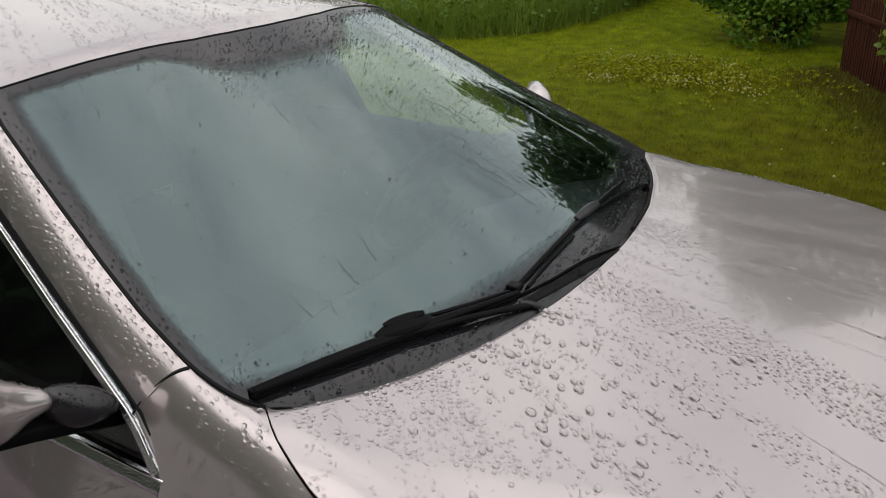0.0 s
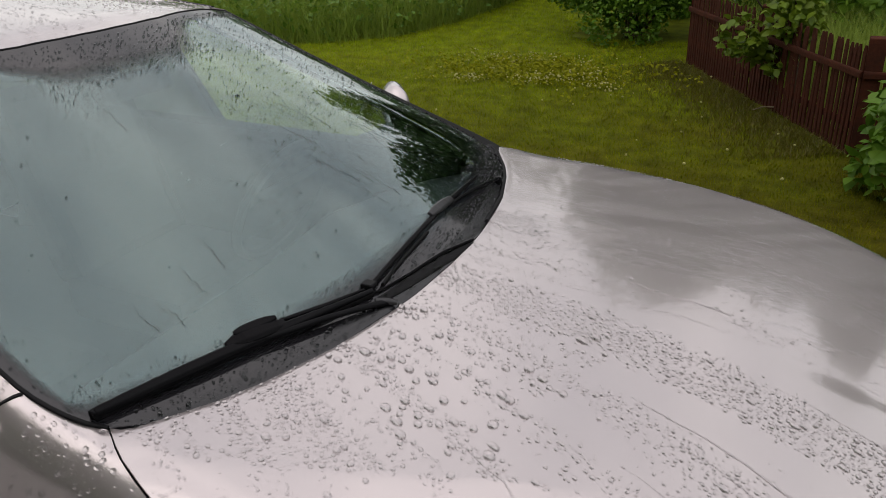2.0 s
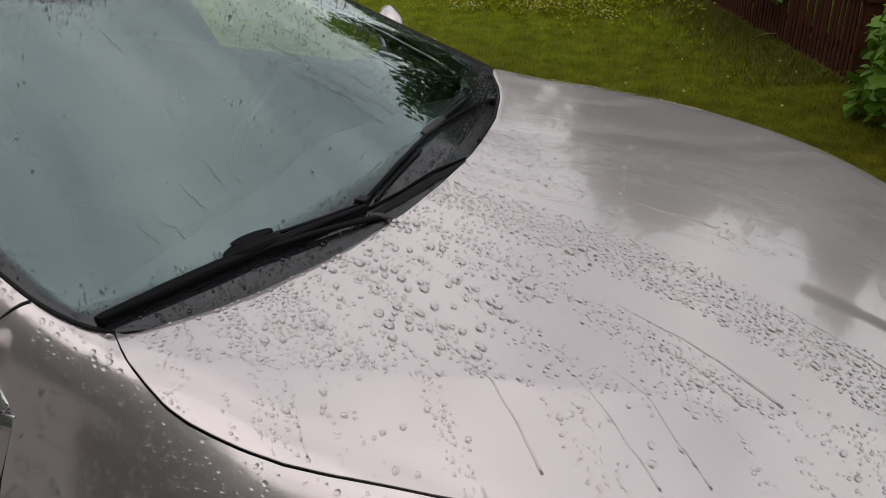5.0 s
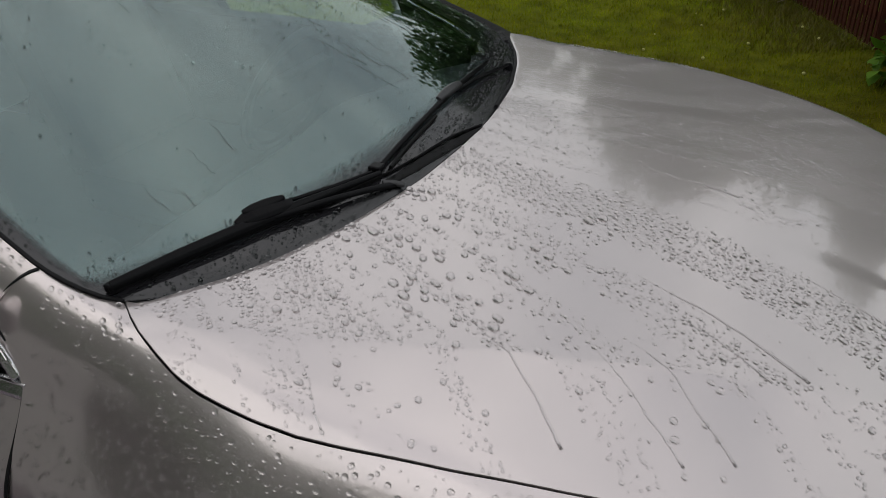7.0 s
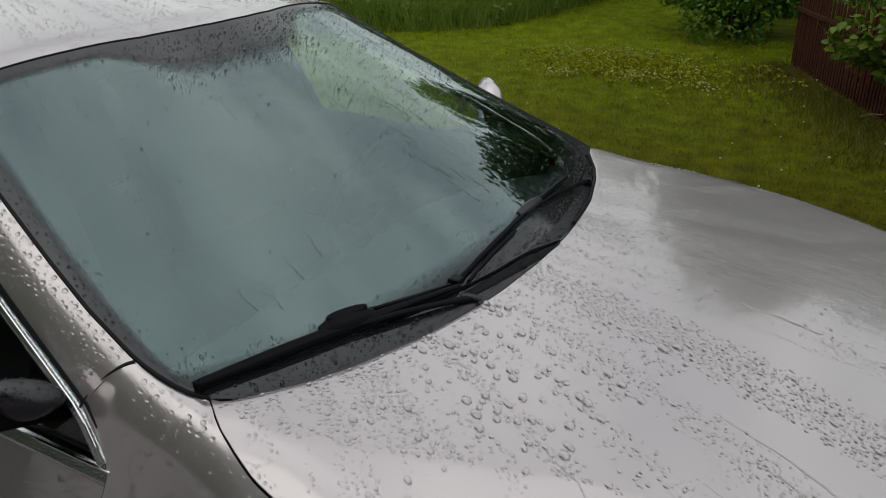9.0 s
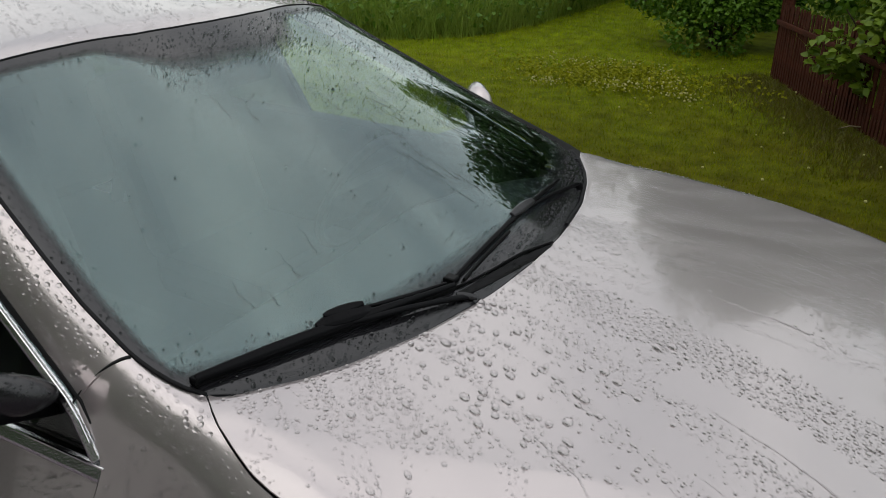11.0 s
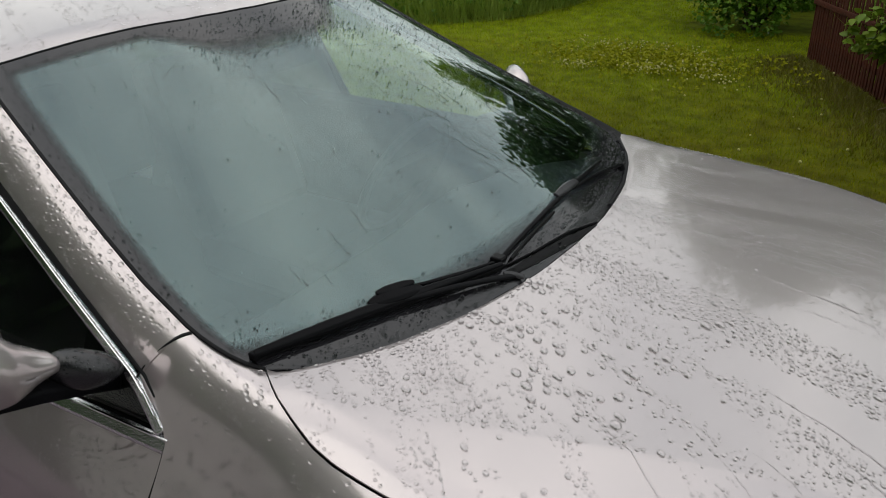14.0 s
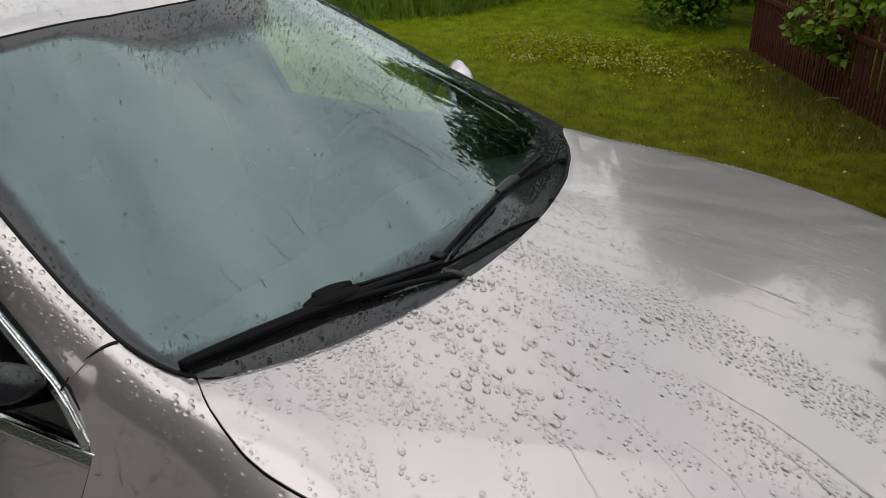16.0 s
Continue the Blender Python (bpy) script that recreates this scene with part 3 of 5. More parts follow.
def build_pillar(sign):
    rows = [[(lambda p: (p[0], sign * p[1], p[2]))(pillar_point(t, k)) for k in np.linspace(0, 1, 9)] for t in np.linspace(0, 1, 26)]
    a, b = np.array((-0.1285, 0.717)), np.array((-0.196, 0.788))
    bar("panel_gap", [(*(a + (b - a) * k) * np.array((1, sign)), float(z_hood(*(a + (b - a) * k), False)) - 0.0045) for k in np.linspace(0.02, 1, 8)], [0.008], [0.003], RUBBER, car, "black joint between pillar and wing")
    panel("windscreen_pillar", rows, PAINT, car, "silver windscreen pillar with drops", thick=0.003, flip=(sign > 0))
    # black seal and bright strip along the front edge of the side window
    bar("window_seal", [Vector(diag(t)) * 1.0 + Vector((0, 0, 0)) for t in np.linspace(0.06, 1, 24)] if sign > 0 else
        [Vector((p[0], -p[1], p[2])) for p in [diag(t) for t in np.linspace(0.06, 1, 24)]], [0.005, 0.013, 0.017, 0.020, 0.022], [0.007], RUBBER, car, "black window seal", up=(0.4, sign * 0.8, 0.5))
    pts = [diag(t) + np.array((-0.016, 0.006, -0.015)) for t in np.linspace(0.005, 1, 24)]
    bar("chrome_strip", [(p[0], sign * p[1], p[2]) for p in pts], [0.021], [0.009], CHROME, car, "bright metal window strip", up=(0.35, sign * 0.85, 0.4))


def build_strip_lip(sign):
    """Smooth bright edge of the strip along the side window's front edge."""
    pts = [diag(t) + np.array((-0.006, 0.0145, -0.004)) for t in np.linspace(0.035, 1, 24)]
    bar("strip_lip", [(p[0], sign * p[1], p[2]) for p in pts], [0.0045], [0.004], BRIGHT, car, "polished edge of the window strip", up=(0.4, sign * 0.5, 0.75))
    bar("strip_lip", [(x, sign * (belt(x)[1] + 0.009), belt(x)[2] - 0.008) for x in np.linspace(-0.108, -2.3, 30)], [0.005], [0.004], BRIGHT, car, "polished edge of the belt strip", up=(0, sign * 0.5, 0.85))


def build_side(sign):
    def panel_between(name, x0, x1, label):
        rows = []
        for s in np.linspace(0, 1, 20):
            row = []
            for x in np.linspace(x0, x1, 24):
                bx, by, bz = belt(x)
                y, z = side_section(x, s, bz - 0.012, by + 0.004, 2.2)
                row.append((x, sign * y, z))
            rows.append(row)
        return panel(name, rows, PAINT, car, label, thick=0.005, flip=(sign < 0))

    d = panel_between("front_door", -0.117, -1.16, "silver front door wet with drops")
    panel_between("rear_door", -1.166, -2.02, "silver rear door")
    panel_between("rear_wing", -2.026, -2.95, "silver rear wing")
    bar("belt_strip", [(x, sign * (belt(x)[1] + 0.004), belt(x)[2] - 0.024) for x in np.linspace(-0.106, -2.3, 30)], [0.030], [0.010], CHROME, car,
        "bright metal strip below the windows", up=(0, sign * 0.75, 0.65))
    bar("door_gap", [(-0.114, sign * (side_section(-0.114, q, 0.873, 0.809, 2.2)[0] + 0.0045), side_section(-0.114, q, 0.873, 0.809, 2.2)[1]) for q in np.linspace(0.02, 1, 20)],
        [0.0065], [0.003], RUBBER, car, "black shut line of the door", up=(0, sign, 0.2))
    # side glass: a clear pane in the front door, a dark one behind it
    def pane(name, x0, x1, material, label):
        rows = []
        for k in np.linspace(0, 1, 12):
            row = []
            for x in np.linspace(x0, x1, 30):
                bx, by, bz = belt(x)
                if x > -0.98:
                    dd = np.array(DIAG)
                    ty, tz = float(np.interp(-x, -dd[:, 0], dd[:, 1])), float(np.interp(-x, -dd[:, 0], dd[:, 2]))
                else:
                    tx, ty, tz = cant(x)
                row.append((x, sign * (by + (ty - by) * k - 0.008), bz - 0.01 + (tz - bz) * k))
            rows.append(row)
        q = panel(name, rows, material, car, label, thick=0.004, flip=(sign > 0))
        q.visible_shadow = False

    pane("side_window", -0.125, -1.13, TINT, "dark side window glass")
    pane("rear_side_window", -1.15, -2.5, PRIVACY, "dark tinted rear side window glass")
    rows = []
    for k in np.linspace(0, 1, 5):
        row = []
        for x in np.linspace(-0.13, -0.36, 8):
            bx, by, bz = belt(x)
            dd = np.array(DIAG)
            ty, tz = float(np.interp(-x, -dd[:, 0], dd[:, 1])), float(np.interp(-x, -dd[:, 0], dd[:, 2]))
            row.append((x, sign * (by + (ty - by) * k - 0.016), bz - 0.01 + (tz - bz) * k))
        rows.append(row)
    panel("mirror_sail", rows, BLACK, car, "black plastic corner behind the door mirror", thick=0.006, flip=(sign > 0))
    rows = [[(x, sign * (belt(x)[1] - 0.05 + d), z) for x in np.linspace(-0.13, -2.6, 20)] for z, d in ((0.885, 0.030), (0.905, 0.018), (0.90, 0.0), (0.80, -0.02), (0.45, -0.02))]
    panel("door_trim", rows, TRIMDARK, car, "dark inner door lining", thick=0.02)
    # cant rail between window and roof
    rows = []
    for x in np.linspace(-0.82, -2.7, 40):
        yr = 0.594 if x > -0.9 else 0.60
        top = np.array((x, yr, roof_z(x, yr)))
        low = np.array(cant(x)) if x < -0.98 else np.array((x, float(np.interp(-x, [0.82, 0.98], [0.672, 0.648])), float(np.interp(-x, [0.82, 0.98], [1.25, 1.305]))))
        row = []
        for k in np.linspace(0, 1, 7):
            p = top + (low - top) * k
            b = 0.012 * 4 * k * (1 - k)
            row.append((p[0], sign * (p[1] + b), p[2] + b * 0.6))
        rows.append(row)
    panel("roof_side", rows, PAINT, car, "", thick=0.006, flip=(sign > 0))
    for x in (-1.14, -2.0):
        b, c = belt(x), cant(x - 0.06)
        bar("door_pillar", [(b[0], sign * b[1], b[2] - 0.02), (c[0], sign * c[1], c[2])], [0.075], [0.006], BLACK, car, up=(0, sign, 0.3))
    # roof rail
    pts = [(-1.07, 0.0), (-1.11, 0.018), (-1.2, 0.036), (-1.5, 0.042), (-2.0, 0.042), (-2.4, 0.036), (-2.5, 0.0)]
    bar("roof_rail", [(x, sign * 0.60, roof_z(x, 0.60) + h) for x, h in pts], [0.022], [0.016], CHROME, car, "bright metal roof rail")
    bar("roof_moulding", [(x, sign * 0.585, roof_z(x, 0.585) - 0.001) for x in np.linspace(-0.86, -2.6, 20)], [0.014], [0.004], RUBBER, car)


def build_roof():
    rows = []
    for u in np.linspace(0, 1, 40):
        row = []
        for v in np.linspace(-1, 1, 41):
            y = v * 0.594
            x0 = float(np.interp(abs(y), TOP_Y, TOP_X)) - 0.008
            x = x0 + u * (-2.72 - x0)
            drop = 0.010 * (1 - float(ease(0, 0.02, u)))
            row.append((x, y, roof_z(x, y) - drop))
        rows.append(row)
    panel("roof", rows, PAINT, car, "silver roof spotted with drops", thick=0.006, flip=True)


def build_rear_and_nose():
    rows = []
    for k, (x, z) in enumerate([(-2.72, 1.39), (-2.86, 1.15), (-2.97, 0.95), (-3.02, 0.75), (-3.06, 0.55), (-2.98, 0.30)]):
        hw = [0.60, 0.70, 0.74, 0.76, 0.77, 0.75][k]
        rows.append([(x + 0.10 * (abs(v) ** 3), v * hw, z - 0.03 * v * v) for v in np.linspace(-1, 1, 15)])
    panel("tailgate", rows, PAINT, car, "silver tailgate", thick=0.006, flip=False)
    rows = []
    for x, z, hw in ((1.335, None, 0.60), (1.45, 0.70, 0.66), (1.52, 0.55, 0.70), (1.50, 0.40, 0.70), (1.42, 0.26, 0.68)):
        rows.append([(x - 0.10 * abs(v) - 0.10 * abs(v) ** 4, v * hw, (float(z_hood(1.30, v * hw, False)) if z is None else z)) for v in np.linspace(-1, 1, 21)])
    panel("front_bumper", rows, PAINT, car, "silver front bumper", thick=0.006, flip=True)
    part("underbody", box_bm(4.2, 1.5, 0.05, (-0.75, 0, 0.28), 0.01), BLACK, car)


def build_wheel(x, sign):
    w = new("wheel")
    w.parent = car
    w.location = (x, sign * 0.79, 0.32)
    bm = bmesh.new()
    prof = [(0.215, -0.09), (0.29, -0.10), (0.315, -0.08), (0.32, 0.0), (0.315, 0.08), (0.29, 0.10), (0.215, 0.09)]
    n = 40
    vs = [[bm.verts.new((r * math.cos(a), o, r * math.sin(a))) for r, o in prof] for a in [2 * math.pi * i / n for i in range(n)]]
    for i in range(n):
        for j in range(len(prof)):
            jj = (j + 1) % len(prof)
            bm.faces.new((vs[i][j], vs[(i + 1) % n][j], vs[(i + 1) % n][jj], vs[i][jj]))
    part("tyre", bm, RUBBER, w, "black rubber tyre")
    bm = bmesh.new()
    for i in range(5):
        a = 2 * math.pi * i / 5
        q = bmesh.ops.create_cube(bm, size=1.0, matrix=Matrix.Rotation(a, 4, "Y") @ Matrix.Translation((0.11, sign * 0.07, 0)) @ Matrix.Diagonal((0.22, 0.03, 0.055, 1)))
    bmesh.ops.create_cone(bm, cap_ends=True, segments=24, radius1=0.05, radius2=0.05, depth=0.06, matrix=Matrix.Translation((0, sign * 0.06, 0)) @ Matrix.Rotation(math.pi / 2, 4, "X"))
    bmesh.ops.create_cone(bm, cap_ends=False, segments=40, radius1=0.217, radius2=0.217, depth=0.17, matrix=Matrix.Rotation(math.pi / 2, 4, "X"))
    part("rim", bm, ALLOY, w, "five-spoke alloy rim")


def mirror_shape(x, y, z, sign):
    """Point of the mirror housing over a point of the unit ball: a full body that narrows to a neck at the door."""
    shift, drop = (0.0, 0.0) if sign < 0 else (-0.165, -0.058)
    ring = math.sqrt(max(1e-9, 1 - y * y))
    blunt = ring ** 0.45
    high = float(np.interp(y, [-1, -0.82, -0.62, -0.3, 0, 1], [0.027, 0.030, 0.042, 0.072, 0.088, 0.082]))
    deep = float(np.interp(y, [-1, -0.82, -0.62, -0.3, 0, 1], [0.034, 0.037, 0.045, 0.066, 0.075, 0.070]))
    cx = float(np.interp(y, [-1, 0, 1], [-0.272, -0.315, -0.39])) + shift
    cz = float(np.interp(y, [-1, -0.5, 0, 1], [1.003, 1.018, 1.048, 1.06])) + drop
    high, deep = (high, deep) if sign < 0 else (0.72 * high, 0.75 * deep)
    return cx + deep * blunt * x / ring, sign * (0.985 + 0.115 * y), cz + high * blunt * z / ring


def build_mirror(sign):
    shift, drop = (0.03, 0.0) if sign < 0 else (-0.135, -0.050)
    m = new("side_mirror")
    m.parent = car
    bm = bmesh.new()
    bmesh.ops.create_uvsphere(bm, u_segments=36, v_segments=28, radius=1.0)
    bmesh.ops.rotate(bm, cent=(0, 0, 0), matrix=Matrix.Rotation(math.pi / 2, 3, "X"), verts=bm.verts)
    for v in bm.verts:
        v.co = mirror_shape(*v.co, sign)
    for f in bm.faces:
        f.smooth = True
    part("housing", bm, PAINT, m, "silver mirror housing with drops")
    bar("arm", [(-0.34 + shift, sign * 0.80, 0.905), (-0.33 + shift, sign * 0.85, 0.93 + drop / 2), (-0.33 + shift, sign * 0.91, 0.955 + drop), (-0.345 + shift, sign * 0.97, 0.965 + drop)], [0.12, 0.10, 0.09, 0.08], [0.03, 0.032, 0.03, 0.02], BLACK, m, "black mirror arm", up=(0, 0, 1))
    rows = [[(-0.415 + shift - 0.08 * (k + 1) / 2, sign * (0.985 + 0.095 * k), 1.03 + 0.055 * j + drop) for k in np.linspace(-1, 1, 5)] for j in np.linspace(-1, 1, 5)]
    panel("mirror_glass", rows, CHROME, m, "", thick=0.002)
    bm = bmesh.new()
    bmesh.ops.create_uvsphere(bm, u_segments=28, v_segments=18, radius=1.0)
    for v in bm.verts:
        q = v.co.copy()
        v.co = (-0.258 + shift - 0.03 + 0.042 * q.x + 0.022 * q.y, sign * (0.838 - 0.050 * q.y), 0.976 + drop + (0.036 - 0.010 * q.y) * q.z - 0.010 * q.y)
    for f in bm.faces:
        f.smooth = True
    part("mirror_foot", bm, COWL, m, "glossy black mirror foot with drops")


def glass_path(a, b, n=18, lift=0.0, bow=0.0):
    out = []
    for t in np.linspace(0, 1, n):
        x = a[0] + (b[0] - a[0]) * t + bow * 4 * t * (1 - t)
        y = a[1] + (b[1] - a[1]) * t
        out.append((x, y, z_glass(x, y) + lift))
    return out


def glass_line(points, n=20, lift=0.0):
    """A smooth line over points on the glass, with its height."""
    p = np.array(points, float)
    k = np.concatenate([[0], np.cumsum(np.linalg.norm(np.diff(p, axis=0), axis=1))])
    t = np.linspace(0, k[-1], n)
    x, y = np.interp(t, k, p[:, 0]), np.interp(t, k, p[:, 1])
    return [(a, b, z_glass(a, b) + lift) for a, b in zip(x, y)]


def build_wipers():
    nrm = (0.44, 0.0, 0.9)

    def cap(w, e, lift=0.013):
        part("end_cap", box_bm(0.018, 0.012, 0.014, (e[0], e[1], z_glass(*e) + lift), 0.004, 3), WIPER, w)

    def pivot_cap(w, e, lift):
        bm = bmesh.new()
        bmesh.ops.create_cone(bm, cap_ends=True, segments=24, radius1=0.013, radius2=0.009, depth=0.02, matrix=Matrix.Translation((e[0], e[1], z_glass(*e) + lift)))
        bmesh.ops.bevel(bm, geom=[q for q in bm.edges if q.calc_face_angle(0) > 0.8], offset=0.002, segments=2, affect="EDGES")
        part("pivot_cap", bm, WIPER, w)

    # the wiper on the side of the walk
    w = new("wiper")
    w.parent = car
    a, b = (-0.022, -0.690), (0.152, -0.215)
    bar("blade_rubber", glass_path(a, b, 24, 0.003, 0.012), [0.006], [0.012], RUBBER, w, up=nrm)
    bar("blade", glass_path(a, b, 24, 0.012, 0.012), [0.015, 0.021, 0.022, 0.020, 0.012, 0.010], [0.012, 0.017, 0.015, 0.008], WIPER, w, "black wiper blade", up=nrm)
    bar("blade_spoiler", glass_line([(0.060, -0.425), (0.087, -0.371), (0.115, -0.300), (0.139, -0.224)], 16, 0.010), [0.003, 0.008, 0.008, 0.005], [0.006], WIPER, w, up=nrm)
    bar("wiper_joint", glass_path((0.053, -0.495), (0.093, -0.395), 8, 0.018), [0.014, 0.028, 0.032, 0.032, 0.028, 0.014], [0.008, 0.015, 0.016, 0.016, 0.014, 0.008], WIPER, w, up=nrm)
    bar("joint_cover", glass_path((0.054, -0.476), (0.082, -0.404), 6, 0.029), [0.008, 0.018, 0.019, 0.018, 0.008], [0.006], WIPER, w, "glossy clip cover", up=nrm)
    arm = glass_line([(0.087, -0.445), (0.106, -0.405), (0.147, -0.300), (0.184, -0.200)], 16)
    bar("wiper_arm", [(p[0], p[1], p[2] + 0.020 - 0.016 * q * q) for p, q in zip(arm, np.linspace(0, 1, 16))], [0.011, 0.011, 0.012], [0.008], WIPER, w, "black wiper arm", up=nrm)
    bar("arm_clip", glass_line([(0.163, -0.228), (0.192, -0.200)], 6, 0.007), [0.009, 0.013, 0.010], [0.006, 0.009, 0.006], GREYCLIP, w, "grey plastic clip", up=nrm)
    pivot_cap(w, (0.190, -0.175), -0.012)
    cap(w, a)

    # the other one
    w = new("wiper")
    w.parent = car
    a, b = (0.141, -0.192), (0.091, 0.387)
    bar("blade_rubber", glass_line([(0.151, -0.180), (0.141, -0.075), (0.133, 0.040)], 16, 0.004), [0.006], [0.008], RUBBER, w, up=nrm)
    bar("blade", glass_path(a, b, 24, 0.010, 0.003), [0.009, 0.010, 0.011, 0.012, 0.011, 0.007], [0.007, 0.010, 0.010, 0.006], WIPER, w, "black wiper blade", up=nrm)
    bar("wiper_joint", glass_line([(0.116, 0.085), (0.112, 0.195)], 8, 0.016), [0.014, 0.022, 0.022, 0.015], [0.007, 0.011, 0.011, 0.007], GREYCLIP, w, "grey wiper joint", up=nrm)
    bar("wiper_arm", glass_line([(0.118, 0.165), (0.117, 0.267), (0.120, 0.358), (0.123, 0.440)], 16, 0.010), [0.008, 0.009, 0.010], [0.007], WIPER, w, "black wiper arm", up=nrm)
    pivot_cap(w, (0.123, 0.445), 0.008)
    bm = box_bm(0.026, 0.024, 0.012, (0.138, -0.203, z_glass(0.138, -0.203) + 0.010), 0.004, 3)
    part("end_cap", bm, WIPER, w)

    # black bar standing for the shade in the groove between the glass and the scuttle
    bar("scuttle_groove_shade", glass_line([(0.166, -0.215), (0.176, -0.150), (0.188, -0.060), (0.199, 0.030), (0.206, 0.105)], 20, 0.002), [0.014, 0.020, 0.022, 0.018, 0.006], [0.004], RUBBER, car, "black bar for the shaded groove below the windscreen", up=nrm)
    bar("scuttle_lip", glass_line([(0.128, -0.275), (0.155, -0.199), (0.170, -0.110), (0.182, 0.005), (0.203, 0.115)], 20, 0.004), [0.003, 0.004, 0.005, 0.006, 0.004], [0.005], BLACK, car, up=nrm)


def build_cabin():
    rows = []
    for x, dz in ((0.13, -0.05), (0.0, -0.07), (-0.2, -0.13), (-0.36, -0.19), (-0.42, -0.24), (-0.45, -0.40)):
        rows.append([(x, y, 0.99 + dz - 0.03 * y * y + (0.03 * math.exp(-((y - 0.37) / 0.16) ** 2) if x < -0.15 else 0)) for y in np.linspace(-0.68, 0.68, 25)])
    panel("dashboard", rows, DASH, car, "grey dashboard behind the windscreen", thick=0.01)
    for y in (-0.37, 0.37):
        s = new("seat")
        s.parent = car
        part("cushion", box_bm(0.50, 0.50, 0.16, (-0.98, y, 0.52), 0.05), SEAT, s)
        bm = box_bm(0.14, 0.48, 0.62, (0, 0, 0.31), 0.05)
        bmesh.ops.transform(bm, matrix=pose(-1.20, y, 0.56, 0, -18, 0), verts=bm.verts)
        part("backrest", bm, SEAT, s)
        part("headrest", box_bm(0.10, 0.26, 0.17, (-1.42, y, 1.24), 0.04), SEAT, s)
    part("rear_bench", box_bm(0.18, 1.25, 0.55, (-2.15, 0, 0.80), 0.06), SEAT, car)
    part("cabin_floor", box_bm(2.4, 1.5, 0.03, (-1.3, 0, 0.36), 0.005), TRIMDARK, car)
    bm = bmesh.new()
    n, k = 36, 8
    ring = [[bm.verts.new(((0.185 + 0.015 * math.cos(b)) * math.cos(a), (0.185 + 0.015 * math.cos(b)) * math.sin(a), 0.015 * math.sin(b))) for b in [2 * math.pi * j / k for j in range(k)]] for a in [2 * math.pi * i / n for i in range(n)]]
    for i in range(n):
        for j in range(k):
            bm.faces.new((ring[i][j], ring[(i + 1) % n][j], ring[(i + 1) % n][(j + 1) % k], ring[i][(j + 1) % k]))
    bmesh.ops.create_cube(bm, size=1.0, matrix=Matrix.Diagonal((0.12, 0.36, 0.03, 1)))
    bmesh.ops.transform(bm, matrix=pose(-0.52, 0.37, 0.86, 0, -65, 0), verts=bm.verts)
    part("steering_wheel", bm, TRIMDARK, car)
    part("interior_mirror", box_bm(0.03, 0.22, 0.06, (-0.60, 0.0, 1.27), 0.012), TRIMDARK, car)
    rows = [[(x, v * 0.57, roof_z(x, v * 0.57) - 0.03) for v in np.linspace(-1, 1, 9)] for x in np.linspace(-0.86, -2.6, 12)]
    panel("headlining", rows, SEAT, car, "", thick=0.01)


build_hood()
build_roof()
build_windscreen()
for side_ in (-1, 1):
    build_fender(side_)
    build_gap_channel(side_)
    build_pillar(side_)
    build_strip_lip(side_)
    build_side(side_)
    build_mirror(side_)
    for wheel_x in (0.72, -1.98):
        build_wheel(wheel_x, side_)
build_wipers()
build_rear_and_nose()
build_cabin()


# ---- plants ----
LEAF_S = [0.0, 0.14, 0.42, 0.74, 1.0]
LEAF_W = [0.02, 0.24, 0.34, 0.22, 0.0]


def broad_leaves(rng, centres, size, normals, spread=1.0):
    """Rounded, pointed leaves with a folded midrib and a drooping tip."""
    n = len(centres)
    d = rng.normal(size=(n, 3))
    d[:, 2] = d[:, 2] * 0.5 - 0.25
    d /= np.linalg.norm(d, axis=1)[:, None]
    up = rng.normal(size=(n, 3)) * 0.6 * spread + normals
    side = np.cross(d, up)
    side /= np.linalg.norm(side, axis=1)[:, None] + 1e-9
    nor = np.cross(side, d)
    s = (size * rng.uniform(0.6, 1.3, n))[:, None]
    rows = []
    for a, w in zip(LEAF_S, LEAF_W):
        mid = centres + d * s * a - nor * s * 0.16 * a * a
        rows += [mid + side * s * w + nor * s * w * 0.3, mid, mid - side * s * w + nor * s * w * 0.3]
    v = np.stack(rows, 1).reshape(-1, 3)
    base = np.arange(n)[:, None] * 15
    tri = []
    for k in range(4):
        o = 3 * k
        tri += [(o, o + 1, o + 4), (o, o + 4, o + 3), (o + 1, o + 2, o + 5), (o + 1, o + 5, o + 4)]
    return v, np.concatenate([base + np.array(t) for t in tri[:-4] + [(9, 10, 13), (10, 11, 13)]], 0)


def leaves(rng, centres, size, normals=None, spread=1.0):
    """Folded leaves at the given places: vertices and faces."""
    n = len(centres)
    d = rng.normal(size=(n, 3))
    d[:, 2] = d[:, 2] * 0.5 - 0.25
    d /= np.linalg.norm(d, axis=1)[:, None]
    up = rng.normal(size=(n, 3)) * 0.6 * spread + (np.array((0, 0, 1.0)) if normals is None else normals)
    side = np.cross(d, up)
    side /= np.linalg.norm(side, axis=1)[:, None] + 1e-9
    nor = np.cross(side, d)
    s = (size * rng.uniform(0.6, 1.3, n))[:, None]
    a = centres
    q1 = centres + d * s * 0.45 + side * s * 0.36 + nor * s * 0.10
    q2 = centres + d * s * 0.45 - side * s * 0.36 + nor * s * 0.10
    m = centres + d * s * 0.5
    tip = centres + d * s - nor * s * 0.12
    v = np.stack([a, q1, m, q2, tip], 1).reshape(-1, 3)
    base = np.arange(n)[:, None] * 5
    f = np.concatenate([base + np.array(t) for t in ((0, 1, 2), (0, 2, 3), (1, 4, 2), (2, 4, 3))], 0)
    return v, f


